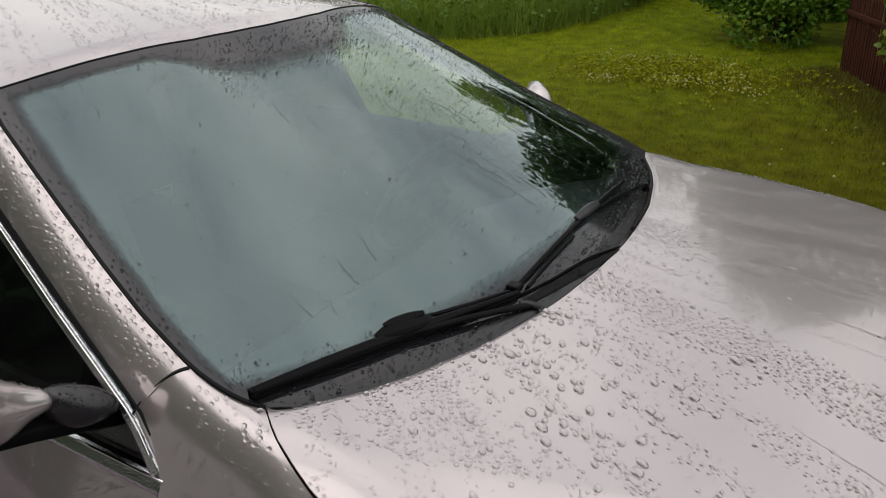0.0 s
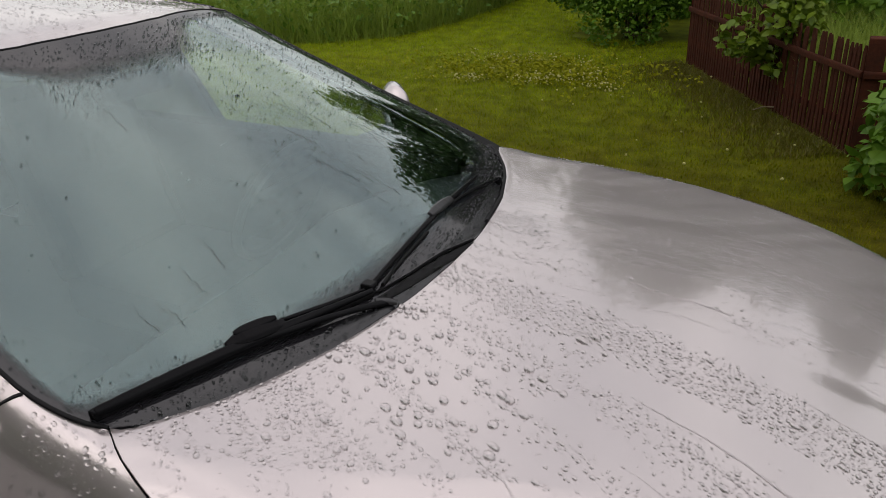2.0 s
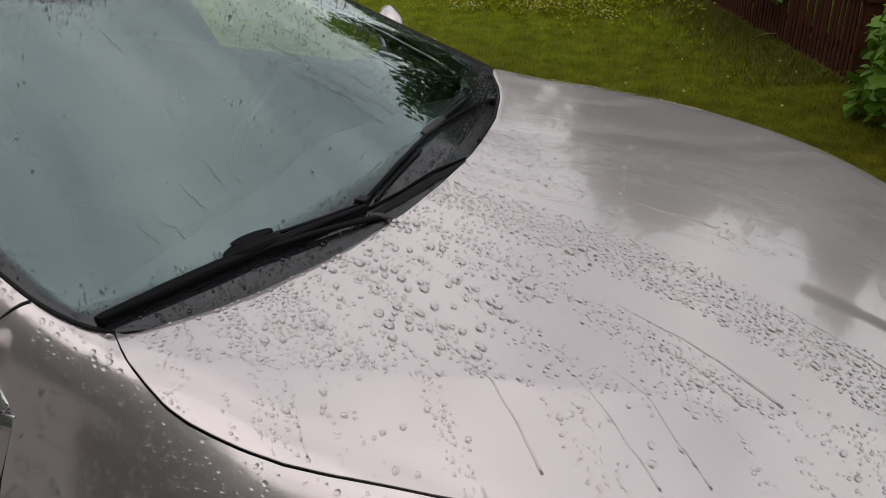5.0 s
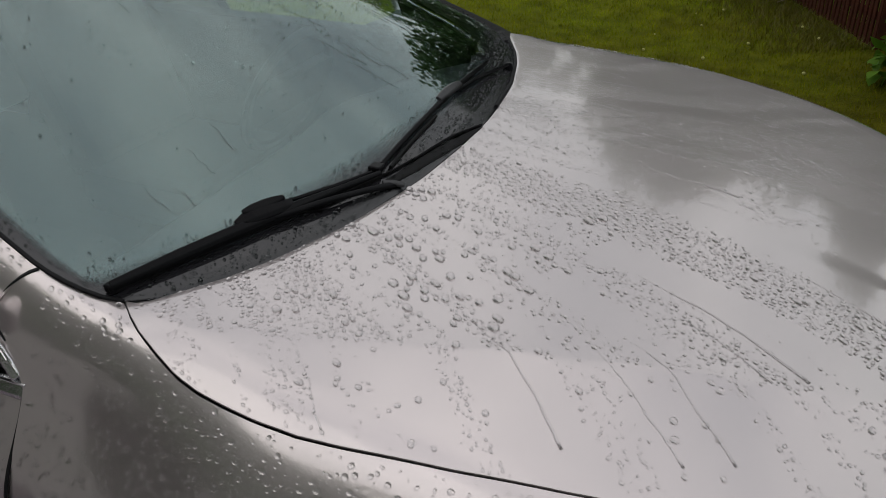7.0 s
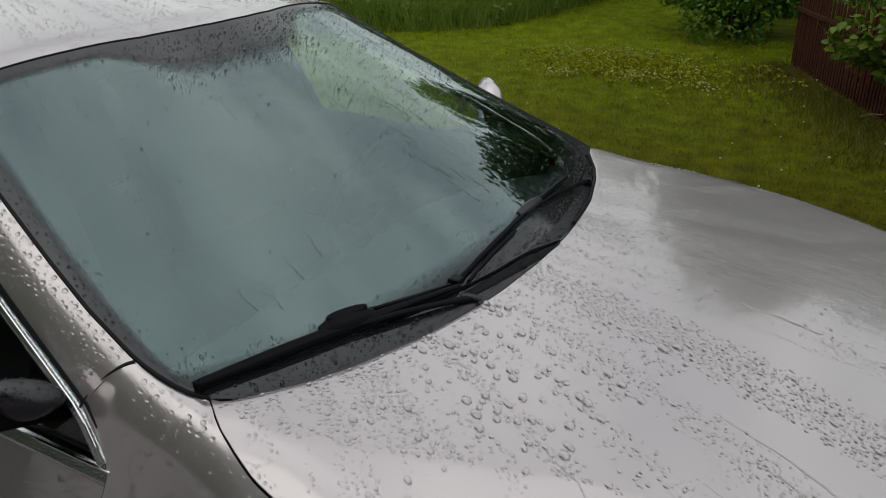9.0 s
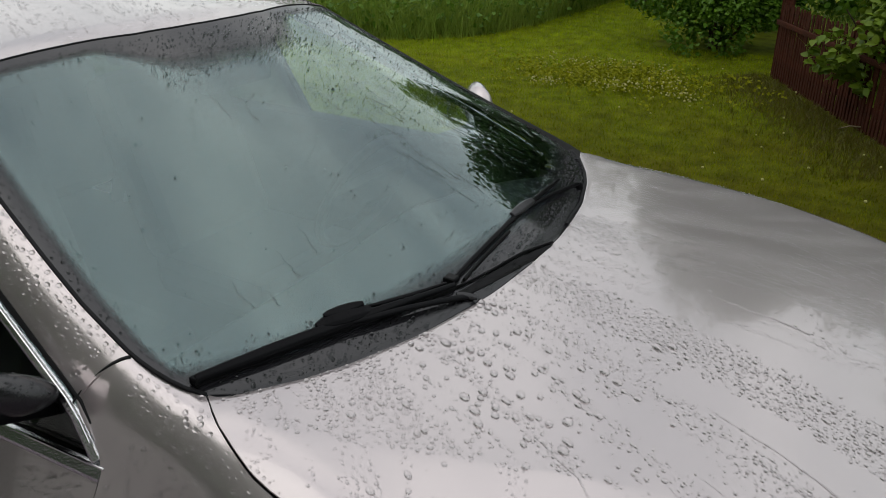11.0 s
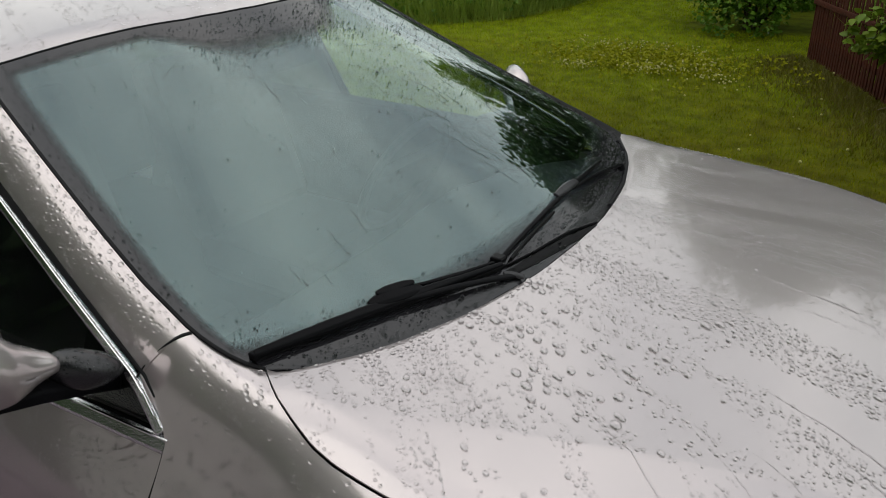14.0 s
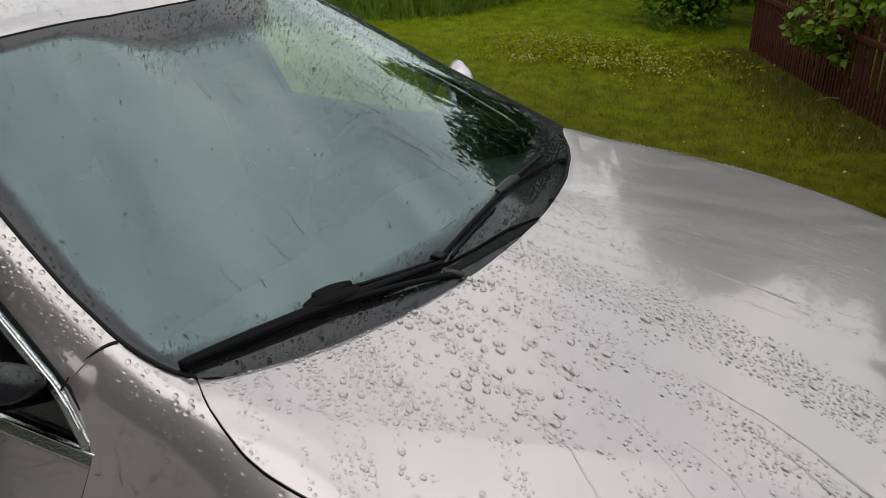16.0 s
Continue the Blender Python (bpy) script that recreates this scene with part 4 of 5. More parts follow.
def fast_mesh(name, v, f, material, smooth=False):
    me = bpy.data.meshes.new(name)
    k = f.shape[1]
    me.vertices.add(len(v))
    me.vertices.foreach_set("co", np.asarray(v, np.float32).ravel())
    me.loops.add(f.size)
    me.loops.foreach_set("vertex_index", f.astype(np.int32).ravel())
    me.polygons.add(len(f))
    me.polygons.foreach_set("loop_start", np.arange(0, f.size, k, dtype=np.int32))
    me.polygons.foreach_set("loop_total", np.full(len(f), k, np.int32))
    if smooth:
        me.polygons.foreach_set("use_smooth", np.ones(len(f), bool))
    me.materials.append(material)
    me.update(calc_edges=True)
    me.validate()
    return me


def crown_points(rng, n, centre, radii, clumps=14, shell=0.55):
    """Places for leaves in an uneven crown of clumps with gaps between them."""
    cs = rng.normal(size=(clumps, 3))
    cs /= np.linalg.norm(cs, axis=1)[:, None]
    cs *= rng.uniform(0.35, 0.85, clumps)[:, None]
    rad = rng.uniform(0.28, 0.5, clumps)
    pick = rng.integers(0, clumps, n)
    d = rng.normal(size=(n, 3))
    d /= np.linalg.norm(d, axis=1)[:, None]
    p = cs[pick] + d * (rad[pick] * rng.uniform(shell, 1.0, n) ** 0.5)[:, None]
    return np.array(centre) + p * np.array(radii), d


def shrub(name, rng, at, radii, n, size, material, label, stems=7, clumps=16, root=(0.0, 0.0)):
    s = new(name)
    s.location = (at[0], at[1], 0)
    tagged(s, label, "shrub")
    for i in range(stems):
        a = rng.uniform(0, 2 * math.pi)
        r = rng.uniform(0.3, 0.8)
        pts = [(root[0] + 0.08 * math.cos(a), root[1] + 0.08 * math.sin(a), 0.0), (root[0] + 0.05 * math.cos(a), root[1] + 0.05 * math.sin(a), at[2] * 0.7)] if root[1] else [(0.08 * math.cos(a), 0.08 * math.sin(a), 0.0)]
        for t in ((1.0,) if root[1] else (0.35, 0.7, 1.0)):
            pts.append((math.cos(a) * radii[0] * r * t + rng.normal() * 0.03, math.sin(a) * radii[1] * r * t + rng.normal() * 0.03, at[2] * 1.3 * t))
        bar("stem", pts, [0.03, 0.018, 0.008], [0.03, 0.018, 0.008], BARK, s, up=(0.3, 0.9, 0.1))
    p, d = crown_points(rng, n, (0, 0, at[2]), radii, clumps)
    keep = p[:, 2] > 0.02
    v, f = broad_leaves(rng, p[keep], size, d[keep] * 0.8 + np.array((0, 0, 0.7)))
    lf = new("foliage", fast_mesh("foliage", v, f, material, True))
    lf.parent = s
    return s


def tree(rng, at, height, radius, n, label, size=0.16, clumps=34, middle=0.64):
    t = new("tree")
    t.location = (at[0], at[1], 0)
    tagged(t, label, "tree")
    trunk = [(0, 0, 0), (rng.normal() * 0.05, rng.normal() * 0.05, height * 0.3), (rng.normal() * 0.15, rng.normal() * 0.15, height * 0.85)]
    bar("trunk", trunk, [0.30, 0.2, 0.05], [0.30, 0.2, 0.05], BARK, t, up=(0.3, 0.9, 0.1))
    for i in range(7):
        a, h = rng.uniform(0, 2 * math.pi), rng.uniform(0.25, 0.7) * height
        tip = (math.cos(a) * radius * 0.8, math.sin(a) * radius * 0.8, h + rng.uniform(0.3, 1.2))
        bar("limb", [(0, 0, h), (tip[0] * 0.5, tip[1] * 0.5, (h + tip[2]) / 2 + 0.1), tip], [0.09, 0.05, 0.015], [0.09, 0.05, 0.015], BARK, t, up=(0.3, 0.9, 0.1))
    p, d = crown_points(rng, n, (0, 0, height * middle), (radius, radius, height * (1.04 - middle)), clumps)
    v, f = leaves(rng, p, size, d * 0.6 + np.array((0, 0, 0.6)))
    lf = new("crown", fast_mesh("crown", v, f, TREELEAF))
    lf.parent = t
    return t


def blades(rng, xy, height, width, lean=0.5, z0=0.0):
    n = len(xy)
    a = rng.uniform(0, 2 * math.pi, n)
    h = height * rng.uniform(0.5, 1.2, n)
    w = width * rng.uniform(0.7, 1.3, n)
    l = rng.uniform(0.1, lean, n) * h
    b = rng.uniform(0, 2 * math.pi, n)
    base = np.column_stack([xy, np.full(n, z0)])
    s = np.column_stack([np.cos(a), np.sin(a), np.zeros(n)]) * w[:, None] / 2
    mid = base + np.column_stack([np.cos(b) * l * 0.35, np.sin(b) * l * 0.35, h * 0.6])
    tip = base + np.column_stack([np.cos(b) * l, np.sin(b) * l, h])
    v = np.stack([base - s, base + s, mid + s * 0.7, mid - s * 0.7, tip], 1).reshape(-1, 3)
    k = np.arange(n)[:, None] * 5
    f = np.concatenate([k + np.array(t) for t in ((0, 1, 2), (0, 2, 3), (3, 2, 4))], 0)
    return v, f


def in_lawn(x, y):
    """Mown part of the garden, bounded by the meadow and the fence."""
    edge = np.interp(x, [-9, -5.8, -4.6, -4.0, -3.75, -3.6, -2.4], [5.2, 5.9, 6.5, 7.1, 8.2, 13.5, 13.5])
    right = 6.3 - (x + 0.36) * 1.64
    lim = np.where(x > -2.4, np.minimum(9.0, np.where(x > -0.4, right, np.where(x < -2.0, 9.0, 7.6))), edge)
    return y < lim


def build_lawn():
    rng = np.random.default_rng(5)
    n = 380000
    x = rng.uniform(-7.5, 3.2, n)
    y = 1.25 + 12.0 * rng.uniform(0, 1, n) ** 0.82
    keep = in_lawn(x, y) & (rng.uniform(0, 1, n) < 0.9)
    x, y = x[keep], y[keep]
    v, f = blades(rng, np.column_stack([x, y]), 0.026, 0.0040, 1.1)
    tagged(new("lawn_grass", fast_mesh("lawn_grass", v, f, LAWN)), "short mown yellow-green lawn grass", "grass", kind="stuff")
    # longer grass at the fence's foot, its dark colour also standing for shade
    k = 9000
    u = rng.uniform(-0.02, 1.0, k)
    off = np.abs(rng.normal(size=k)) * 0.30 + 0.02
    wx, wy = -0.47 + 1.47 * u - off * 0.86 + rng.normal(size=k) * 0.03, 6.55 - 2.46 * u - off * 0.51
    v, f = blades(rng, np.column_stack([wx, wy]), 0.050, 0.0045, 1.3)
    tagged(new("fence_grass", fast_mesh("fence_grass", v, f, WEED)), "uncut grass along the fence's foot, coloured darker for shade", "grass", kind="stuff")
    # clover patch with white heads
    m = 1100
    r = rng.normal(size=(m, 2)) * np.array((0.55, 0.34)) + np.array((-1.70, 5.72))
    p = np.column_stack([r, rng.uniform(0.03, 0.07, m)])
    v, f = leaves(rng, np.repeat(p, 3, 0) + rng.normal(size=(m * 3, 3)) * 0.012, 0.035)
    tagged(new("clover_leaves", fast_mesh("clover_leaves", v, f, CLOVER)), "patch of low clover leaves in the lawn", "clover", kind="stuff")
    def drift(n, p, q, sx, sy):
        t = rng.uniform(0, 1, n)[:, None]
        return np.array(p) * (1 - t) + np.array(q) * t + rng.normal(size=(n, 2)) * np.array((sx, sy))

    heads = np.concatenate([drift(100, (-2.65, 6.2), (-1.4, 6.25), 0.08, 0.12), drift(45, (-2.3, 5.25), (-2.05, 5.22), 0.10, 0.06),
                            drift(85, (-1.75, 5.35), (-1.3, 5.4), 0.10, 0.09), drift(90, (-1.4, 6.0), (-0.82, 5.1), 0.12, 0.12),
                            drift(60, (-2.4, 5.9), (-1.2, 5.6), 0.25, 0.2), np.column_stack([rng.uniform(-3.5, 2, 60), rng.uniform(2.2, 6.5, 60)])])
    heads = heads[in_lawn(heads[:, 0], heads[:, 1])]
    v, f = ball_cloud(rng, np.column_stack([heads, rng.uniform(0.04, 0.065, len(heads))]), 0.0078)
    tagged(new("clover_flowers", fast_mesh("clover_flowers", v, f, PETAL, True)), "small white clover flower heads", "flowers", kind="stuff")


def ball_cloud(rng, centres, r):
    t = (1 + 5 ** 0.5) / 2
    ico = np.array([(-1, t, 0), (1, t, 0), (-1, -t, 0), (1, -t, 0), (0, -1, t), (0, 1, t), (0, -1, -t), (0, 1, -t), (t, 0, -1), (t, 0, 1), (-t, 0, -1), (-t, 0, 1)]) / 1.9
    tri = np.array([(0, 11, 5), (0, 5, 1), (0, 1, 7), (0, 7, 10), (0, 10, 11), (1, 5, 9), (5, 11, 4), (11, 10, 2), (10, 7, 6), (7, 1, 8),
                    (3, 9, 4), (3, 4, 2), (3, 2, 6), (3, 6, 8), (3, 8, 9), (4, 9, 5), (2, 4, 11), (6, 2, 10), (8, 6, 7), (9, 8, 1)])
    n = len(centres)
    s = r * rng.uniform(0.6, 1.4, n)
    v = (centres[:, None, :] + ico[None] * s[:, None, None]).reshape(-1, 3)
    f = (np.arange(n)[:, None, None] * 12 + tri[None]).reshape(-1, 3)
    return v, f


def umbels(rng, xy, z, r, name, label):
    pts = []
    for (x, y), zz in zip(xy, z):
        k = 26
        a, q = rng.uniform(0, 2 * math.pi, k), r * np.sqrt(rng.uniform(0, 1, k))
        pts.append(np.column_stack([x + q * np.cos(a), y + q * np.sin(a), zz + 0.02 - q * 0.2 + rng.normal(size=k) * 0.006]))
    v, f = ball_cloud(rng, np.concatenate(pts), 0.009)
    tagged(new(name, fast_mesh(name, v, f, PETAL, True)), label, "flowers", kind="stuff")


def build_meadow():
    rng = np.random.default_rng(9)
    n = 100000
    x, y = rng.uniform(-11.5, -3.2, n), rng.uniform(5.0, 14.0, n)
    keep = (~in_lawn(x, y)) & ~((np.abs(y - (9.0 - 0.35 * (x + 7.9))) < 0.35) & (x < -7.2))
    x, y = x[keep], y[keep]
    v, f = blades(rng, np.column_stack([x, y]), 0.58, 0.0065, 1.0)
    tagged(new("tall_grass", fast_mesh("tall_grass", v, f, MEADOW)), "tall unmown meadow grass beside the lawn", "grass", kind="stuff")
    m = 5500
    px, py = rng.uniform(-10, -3, m), rng.uniform(5.4, 12, m)
    k = ~in_lawn(px, py - 0.15)
    p = np.column_stack([px, py, rng.uniform(0.1, 0.55, m)])[k]
    p = np.repeat(p, 5, 0) + rng.normal(size=(len(p) * 5, 3)) * 0.07
    v, f = leaves(rng, p, 0.085)
    tagged(new("meadow_herbs", fast_mesh("meadow_herbs", v, f, LEAF)), "leafy weeds among tall meadow grass", "weeds", kind="stuff")
    q = np.column_stack([rng.uniform(-9.5, -4.2, 70), rng.uniform(7.2, 11, 70)])
    q = q[~in_lawn(q[:, 0], q[:, 1] - 0.4)]
    umbels(rng, q, rng.uniform(0.55, 0.9, len(q)), 0.05, "cow_parsley", "white cow parsley flowers in the meadow")
    # rough ground behind the fence
    n = 42000
    x, y = rng.uniform(-0.2, 7, n), rng.uniform(4.2, 11, n)
    keep = (y > 6.75 - (x + 0.36) * 1.64) & ((x < 1.1) | (y > 4.55))
    v, f = blades(rng, np.column_stack([x[keep], y[keep]]), 0.5, 0.010, 0.8)
    tagged(new("rough_grass", fast_mesh("rough_grass", v, f, MEADOW)), "rough green undergrowth behind the fence", "grass", kind="stuff")
    q = np.column_stack([rng.uniform(0.8, 4.5, 26), rng.uniform(5.2, 7.5, 26)])
    umbels(rng, q, rng.uniform(0.5, 0.75, len(q)), 0.06, "hogweed", "white umbel flowers behind the fence")


def build_fence():
    fence = new("picket_fence")
    fence.location = (-0.47, 6.55, 0)
    tagged(fence, "weathered red-brown wooden picket fence beside the lawn", "fence")
    rng = np.random.default_rng(3)
    a, b, c = np.array((0.0, 0.0)), np.array((1.47, -2.46)), np.array((3.9, -2.35))
    w, t = 0.031, 0.011
    v0 = [(-w / 2, 0, 0), (w / 2, 0, 0), (w / 2, t, 0), (-w / 2, t, 0), (-w / 2, 0, 0.64), (w / 2, 0, 0.64), (w / 2, t, 0.64), (-w / 2, t, 0.64),
          (-w * 0.18, 0, 0.68), (w * 0.18, 0, 0.68), (w * 0.18, t, 0.68), (-w * 0.18, t, 0.68)]
    f0 = [(0, 1, 5, 4), (1, 2, 6, 5), (2, 3, 7, 6), (3, 0, 4, 7), (4, 5, 9, 8), (5, 6, 10, 9), (6, 7, 11, 10), (7, 4, 8, 11), (8, 9, 10, 11), (3, 2, 1, 0)]
    me = mesh_of("picket", v0, f0, FENCE, False)

    def run(p, q):
        d = q - p
        length = float(np.linalg.norm(d))
        ang = math.atan2(d[1], d[0])
        n = int(length / 0.052)
        for i in range(n):
            s = p + d * ((i + 0.5) / n)
            o = new("picket", me)
            o.parent = fence
            o.matrix_local = Matrix.Translation((s[0], s[1], 0.015 + rng.normal() * 0.006)) @ Euler((rng.normal() * 0.010, rng.normal() * 0.010, ang)).to_matrix().to_4x4()
        for z, away in ((0.16, -0.035), (0.50, 0.012)):
            off = np.array((d[1], -d[0])) / length * away
            bar("rail", [(p[0] + off[0], p[1] + off[1], z), (q[0] + off[0], q[1] + off[1], z)], [0.022], [0.045], FENCE, fence, up=(0, 0, 1))

    run(a, b)
    run(b, c)
    for p in (a, (a + b) / 2, b, c):
        bm = box_bm(0.10, 0.10, 0.74, (p[0] + 0.05, p[1] + 0.05, 0.37), 0.008)
        part("post", bm, FENCE, fence)


def build_plants():
    rng = np.random.default_rng(21)
    shrub("leafy_shrub", rng, (-1.30, 7.80, 0.60), (1.05, 0.90, 0.72), 14000, 0.052, LEAF, "dense green leafy shrub at the lawn's edge")
    shrub("leafy_shrub", rng, (-1.35, 9.7, 0.6), (0.9, 0.9, 0.8), 5000, 0.06, LEAF, "green leafy shrub behind the lawn")
    shrub("climbing_shrub", rng, (0.42, 4.98, 0.66), (0.31, 0.27, 0.34), 1000, 0.065, VINE, "light green climber hanging over the fence", stems=4, clumps=9, root=(0.12, 0.24))
    shrub("leafy_shrub", rng, (1.52, 3.42, 0.40), (0.52, 0.60, 0.44), 1900, 0.085, LEAF, "broad-leaved green shrub in front of the fence", clumps=11)
    shrub("leafy_shrub", rng, (0.6, 7.8, 0.7), (1.0, 0.9, 0.85), 3200, 0.09, LEAF, "dark green shrub behind the fence")
    shrub("leafy_shrub", rng, (-4.2, 9.6, 0.45), (0.6, 0.5, 0.5), 1800, 0.075, LEAF, "small green shrub in tall grass")
    tree(rng, (0.35, 8.4), 5.1, 1.95, 40000, "broad leafy tree behind the fence", 0.13, 85, middle=0.70)
    tree(rng, (2.9, 8.5), 4.7, 2.05, 22000, "leafy tree behind the fence", 0.13)
    tree(rng, (5.2, 8.5), 3.6, 1.9, 12000, "low leafy tree behind the fence", 0.14)
    tree(rng, (-1.75, 10.4), 4.35, 1.1, 13000, "young leafy tree behind the shrubs", 0.12)
    tree(rng, (-3.3, 11.0), 5.4, 1.1, 11000, "slim leafy tree beyond the lawn", 0.14)
    for x, y, h, r in ((-10.0, -3.8, 4.2, 2.3), (-7.4, -6.2, 4.5, 2.5), (-4.6, -6.8, 4.1, 2.5), (-1.8, -7.0, 4.5, 2.5), (1.0, -6.9, 4.2, 2.5), (4.0, -7.0, 4.4, 2.5), (7.2, -6.6, 4.2, 2.4)):
        tree(rng, (x, y), h, r, 22000, "low dense leafy tree beside the drive", 0.22, 130, middle=0.54)
    # unseen tall trees, added to soften and dim the sky mirrored in wing and pillar
    for x, y, h, r in ((-11.5, -6.0, 11.2, 3.0), (-8.6, -8.6, 12.4, 3.1), (-5.4, -9.2, 11.4, 3.0), (-2.4, -9.6, 12.6, 3.1), (0.9, -9.4, 11.6, 3.0), (4.2, -9.6, 12.0, 3.0)):
        tree(rng, (x, y), h, r, 19000, "tall thin-leaved tree added unseen to dim wing and pillar", 0.22, 140)
    a = rng.uniform(0, 2 * math.pi, 26000)
    r = rng.uniform(27, 36, len(a))
    top = 4.5 + 1.8 * np.sin(a * 9.0) + 1.2 * np.sin(a * 23.0 + 1.0)
    p = np.column_stack([r * np.cos(a), r * np.sin(a), top * rng.uniform(0, 1, len(a)) ** 0.6])
    v, f = leaves(rng, p, 0.75)
    tagged(new("far_woods", fast_mesh("far_woods", v, f, TREELEAF)), "dark green woods around the garden", "trees", kind="stuff")


def build_twig():
    """A dry twig lying at the foot of the fence."""
    path = [(0.33, 4.90, 0.035), (0.40, 4.95, 0.055), (0.47, 4.98, 0.050), (0.50, 5.02, 0.060)]
    o = bar("dry_twig", path, [0.006, 0.012, 0.014, 0.005], [0.006], STRAW, None, up=(0.2, -0.3, 0.9))
    tagged(o, "pale dry twig at the fence's foot", "twig")


def build_lane_and_post():
    rows = [[(x, 9.0 - 0.35 * (x + 7.9) + k, 0.006) for k in (-0.32, 0.0, 0.32)] for x in np.linspace(-16, -7.3, 20)]
    v, f = grid(rows)
    tagged(piece("path", v, [tuple(reversed(q)) for q in f], ASPHALT), "narrow grey path through the meadow", "path", kind="structure")
    # unseen pale plastered wall behind the walk, added to lighten the wing's reflection
    wall = new("wall_for_reflection")
    wall.location = (0.3, -4.15, 0)
    tagged(wall, "pale plastered wall added unseen to lighten the wing's reflection", "wall", kind="structure")
    part("wall_body", box_bm(7.4, 0.18, 1.72, (0, 0, 0.86), 0.006), PLASTER, wall)
    part("coping", box_bm(7.46, 0.26, 0.06, (0, 0, 1.75), 0.01), PLASTER, wall)
    post = new("post")
    post.location = (-6.85, 10.9, 0)
    tagged(post, "dark square post standing in tall grass", "post")
    part("shaft", box_bm(0.11, 0.11, 1.6, (0, 0, 0.8), 0.008), POLE, post)
    part("cap", box_bm(0.14, 0.14, 0.03, (0, 0, 1.615), 0.006), POLE, post)


# ---- water on the car ----
def domes(rng, pts, normals, radius, flat=0.42, stretch=None, seg=10):
    """Water beads: low domes on a surface."""
    n = len(pts)
    rings = ((1.0, -0.04), (1.01, 0.30), (0.90, 0.62), (0.62, 0.87), (0.30, 0.975)) if seg > 10 else ((1.0, -0.04), (0.96, 0.45), (0.66, 0.84))
    last = len(rings) - 1
    ref = np.tile(np.array((0.93, -0.37, 0.0)), (n, 1))
    t1 = ref - normals * (ref * normals).sum(1)[:, None]
    t1 /= np.linalg.norm(t1, axis=1)[:, None]
    t2 = np.cross(normals, t1)
    st = np.ones(n) if stretch is None else stretch
    h = radius * flat * rng.uniform(0.85, 1.15, n) * 2
    verts = []
    wob = 1 + 0.10 * np.sin(np.arange(seg)[None] * 2 * math.pi / seg * 2 + rng.uniform(0, 6.28, (n, 1))) + rng.uniform(-0.04, 0.04, (n, seg))
    for rr, hh in rings:
        for k in range(seg):
            a = 2 * math.pi * k / seg
            q = radius * rr * wob[:, k]
            verts.append(pts + t1 * (q * st * math.cos(a))[:, None] + t2 * (q * math.sin(a))[:, None] + normals * (h * hh)[:, None])
    verts.append(pts + normals * h[:, None])
    v = np.stack(verts, 1)
    m = v.shape[1]
    tri = []
    for r in range(last):
        for k in range(seg):
            a, b, c, d = r * seg + k, r * seg + (k + 1) % seg, (r + 1) * seg + (k + 1) % seg, (r + 1) * seg + k
            tri += [(a, b, c), (a, c, d)]
    for k in range(seg):
        tri.append((last * seg + k, last * seg + (k + 1) % seg, (last + 1) * seg))
    f = (np.arange(n)[:, None, None] * m + np.array(tri)[None]).reshape(-1, 3)
    return v.reshape(-1, 3), f


def surface_normals(fn, x, y):
    e = 0.004
    dx = (fn(x + e, y) - fn(x - e, y)) / (2 * e)
    dy = (fn(x, y + e) - fn(x, y - e)) / (2 * e)
    nrm = np.column_stack([-dx, -dy, np.ones(len(x))])
    return nrm / np.linalg.norm(nrm, axis=1)[:, None]


def flow_density(x, y, seed):
    """Rows of beads along the way that the water runs off: forward over the crown, outward past the crease."""
    out = np.empty(len(x))
    fall = np.abs(y) > crease_line(x)
    q = np.where(fall, (x - np.abs(y)) * 0.75 + 3.0, (0.125 - y) * np.exp(-0.8 * x))
    along = np.where(fall, np.abs(y), x)
    for i in range(len(x)):
        rows_ = noise.noise(Vector((along[i] * 0.45 + seed, q[i] * 27.0, seed * 1.7)))
        thin = noise.noise(Vector((along[i] * 1.2 + seed, q[i] * 60.0, seed * 0.7)))
        patch = noise.noise(Vector((x[i] * 7, q[i] * 9, seed + 5)))
        out[i] = 0.24 + 2.7 * rows_ + 0.7 * thin + 0.30 * patch
    return out


def scatter(rng, n, fn, x0, x1, y0, y1, inside, seed, power):
    x, y = rng.uniform(x0, x1, n), rng.uniform(y0, y1, n)
    k = inside(x, y)
    x, y = x[k], y[k]
    d = flow_density(x, y, seed)
    k = rng.uniform(0, 1, len(x)) < np.clip(d, 0, 1) ** power
    return x[k], y[k]


def spaced(x, y, r):
    """Drop beads that would overlap larger ones."""
    order = np.argsort(-r)
    cell = 0.022
    table, keep = {}, []
    for i in order:
        cx, cy = int(x[i] // cell), int(y[i] // cell)
        ok = True
        for a in (cx - 1, cx, cx + 1):
            for b in (cy - 1, cy, cy + 1):
                for j in table.get((a, b), ()):
                    if (x[i] - x[j]) ** 2 + (y[i] - y[j]) ** 2 < (1.22 * (r[i] + r[j])) ** 2:
                        ok = False
                        break
        if ok:
            table.setdefault((cx, cy), []).append(i)
            keep.append(i)
    return np.array(keep, int)


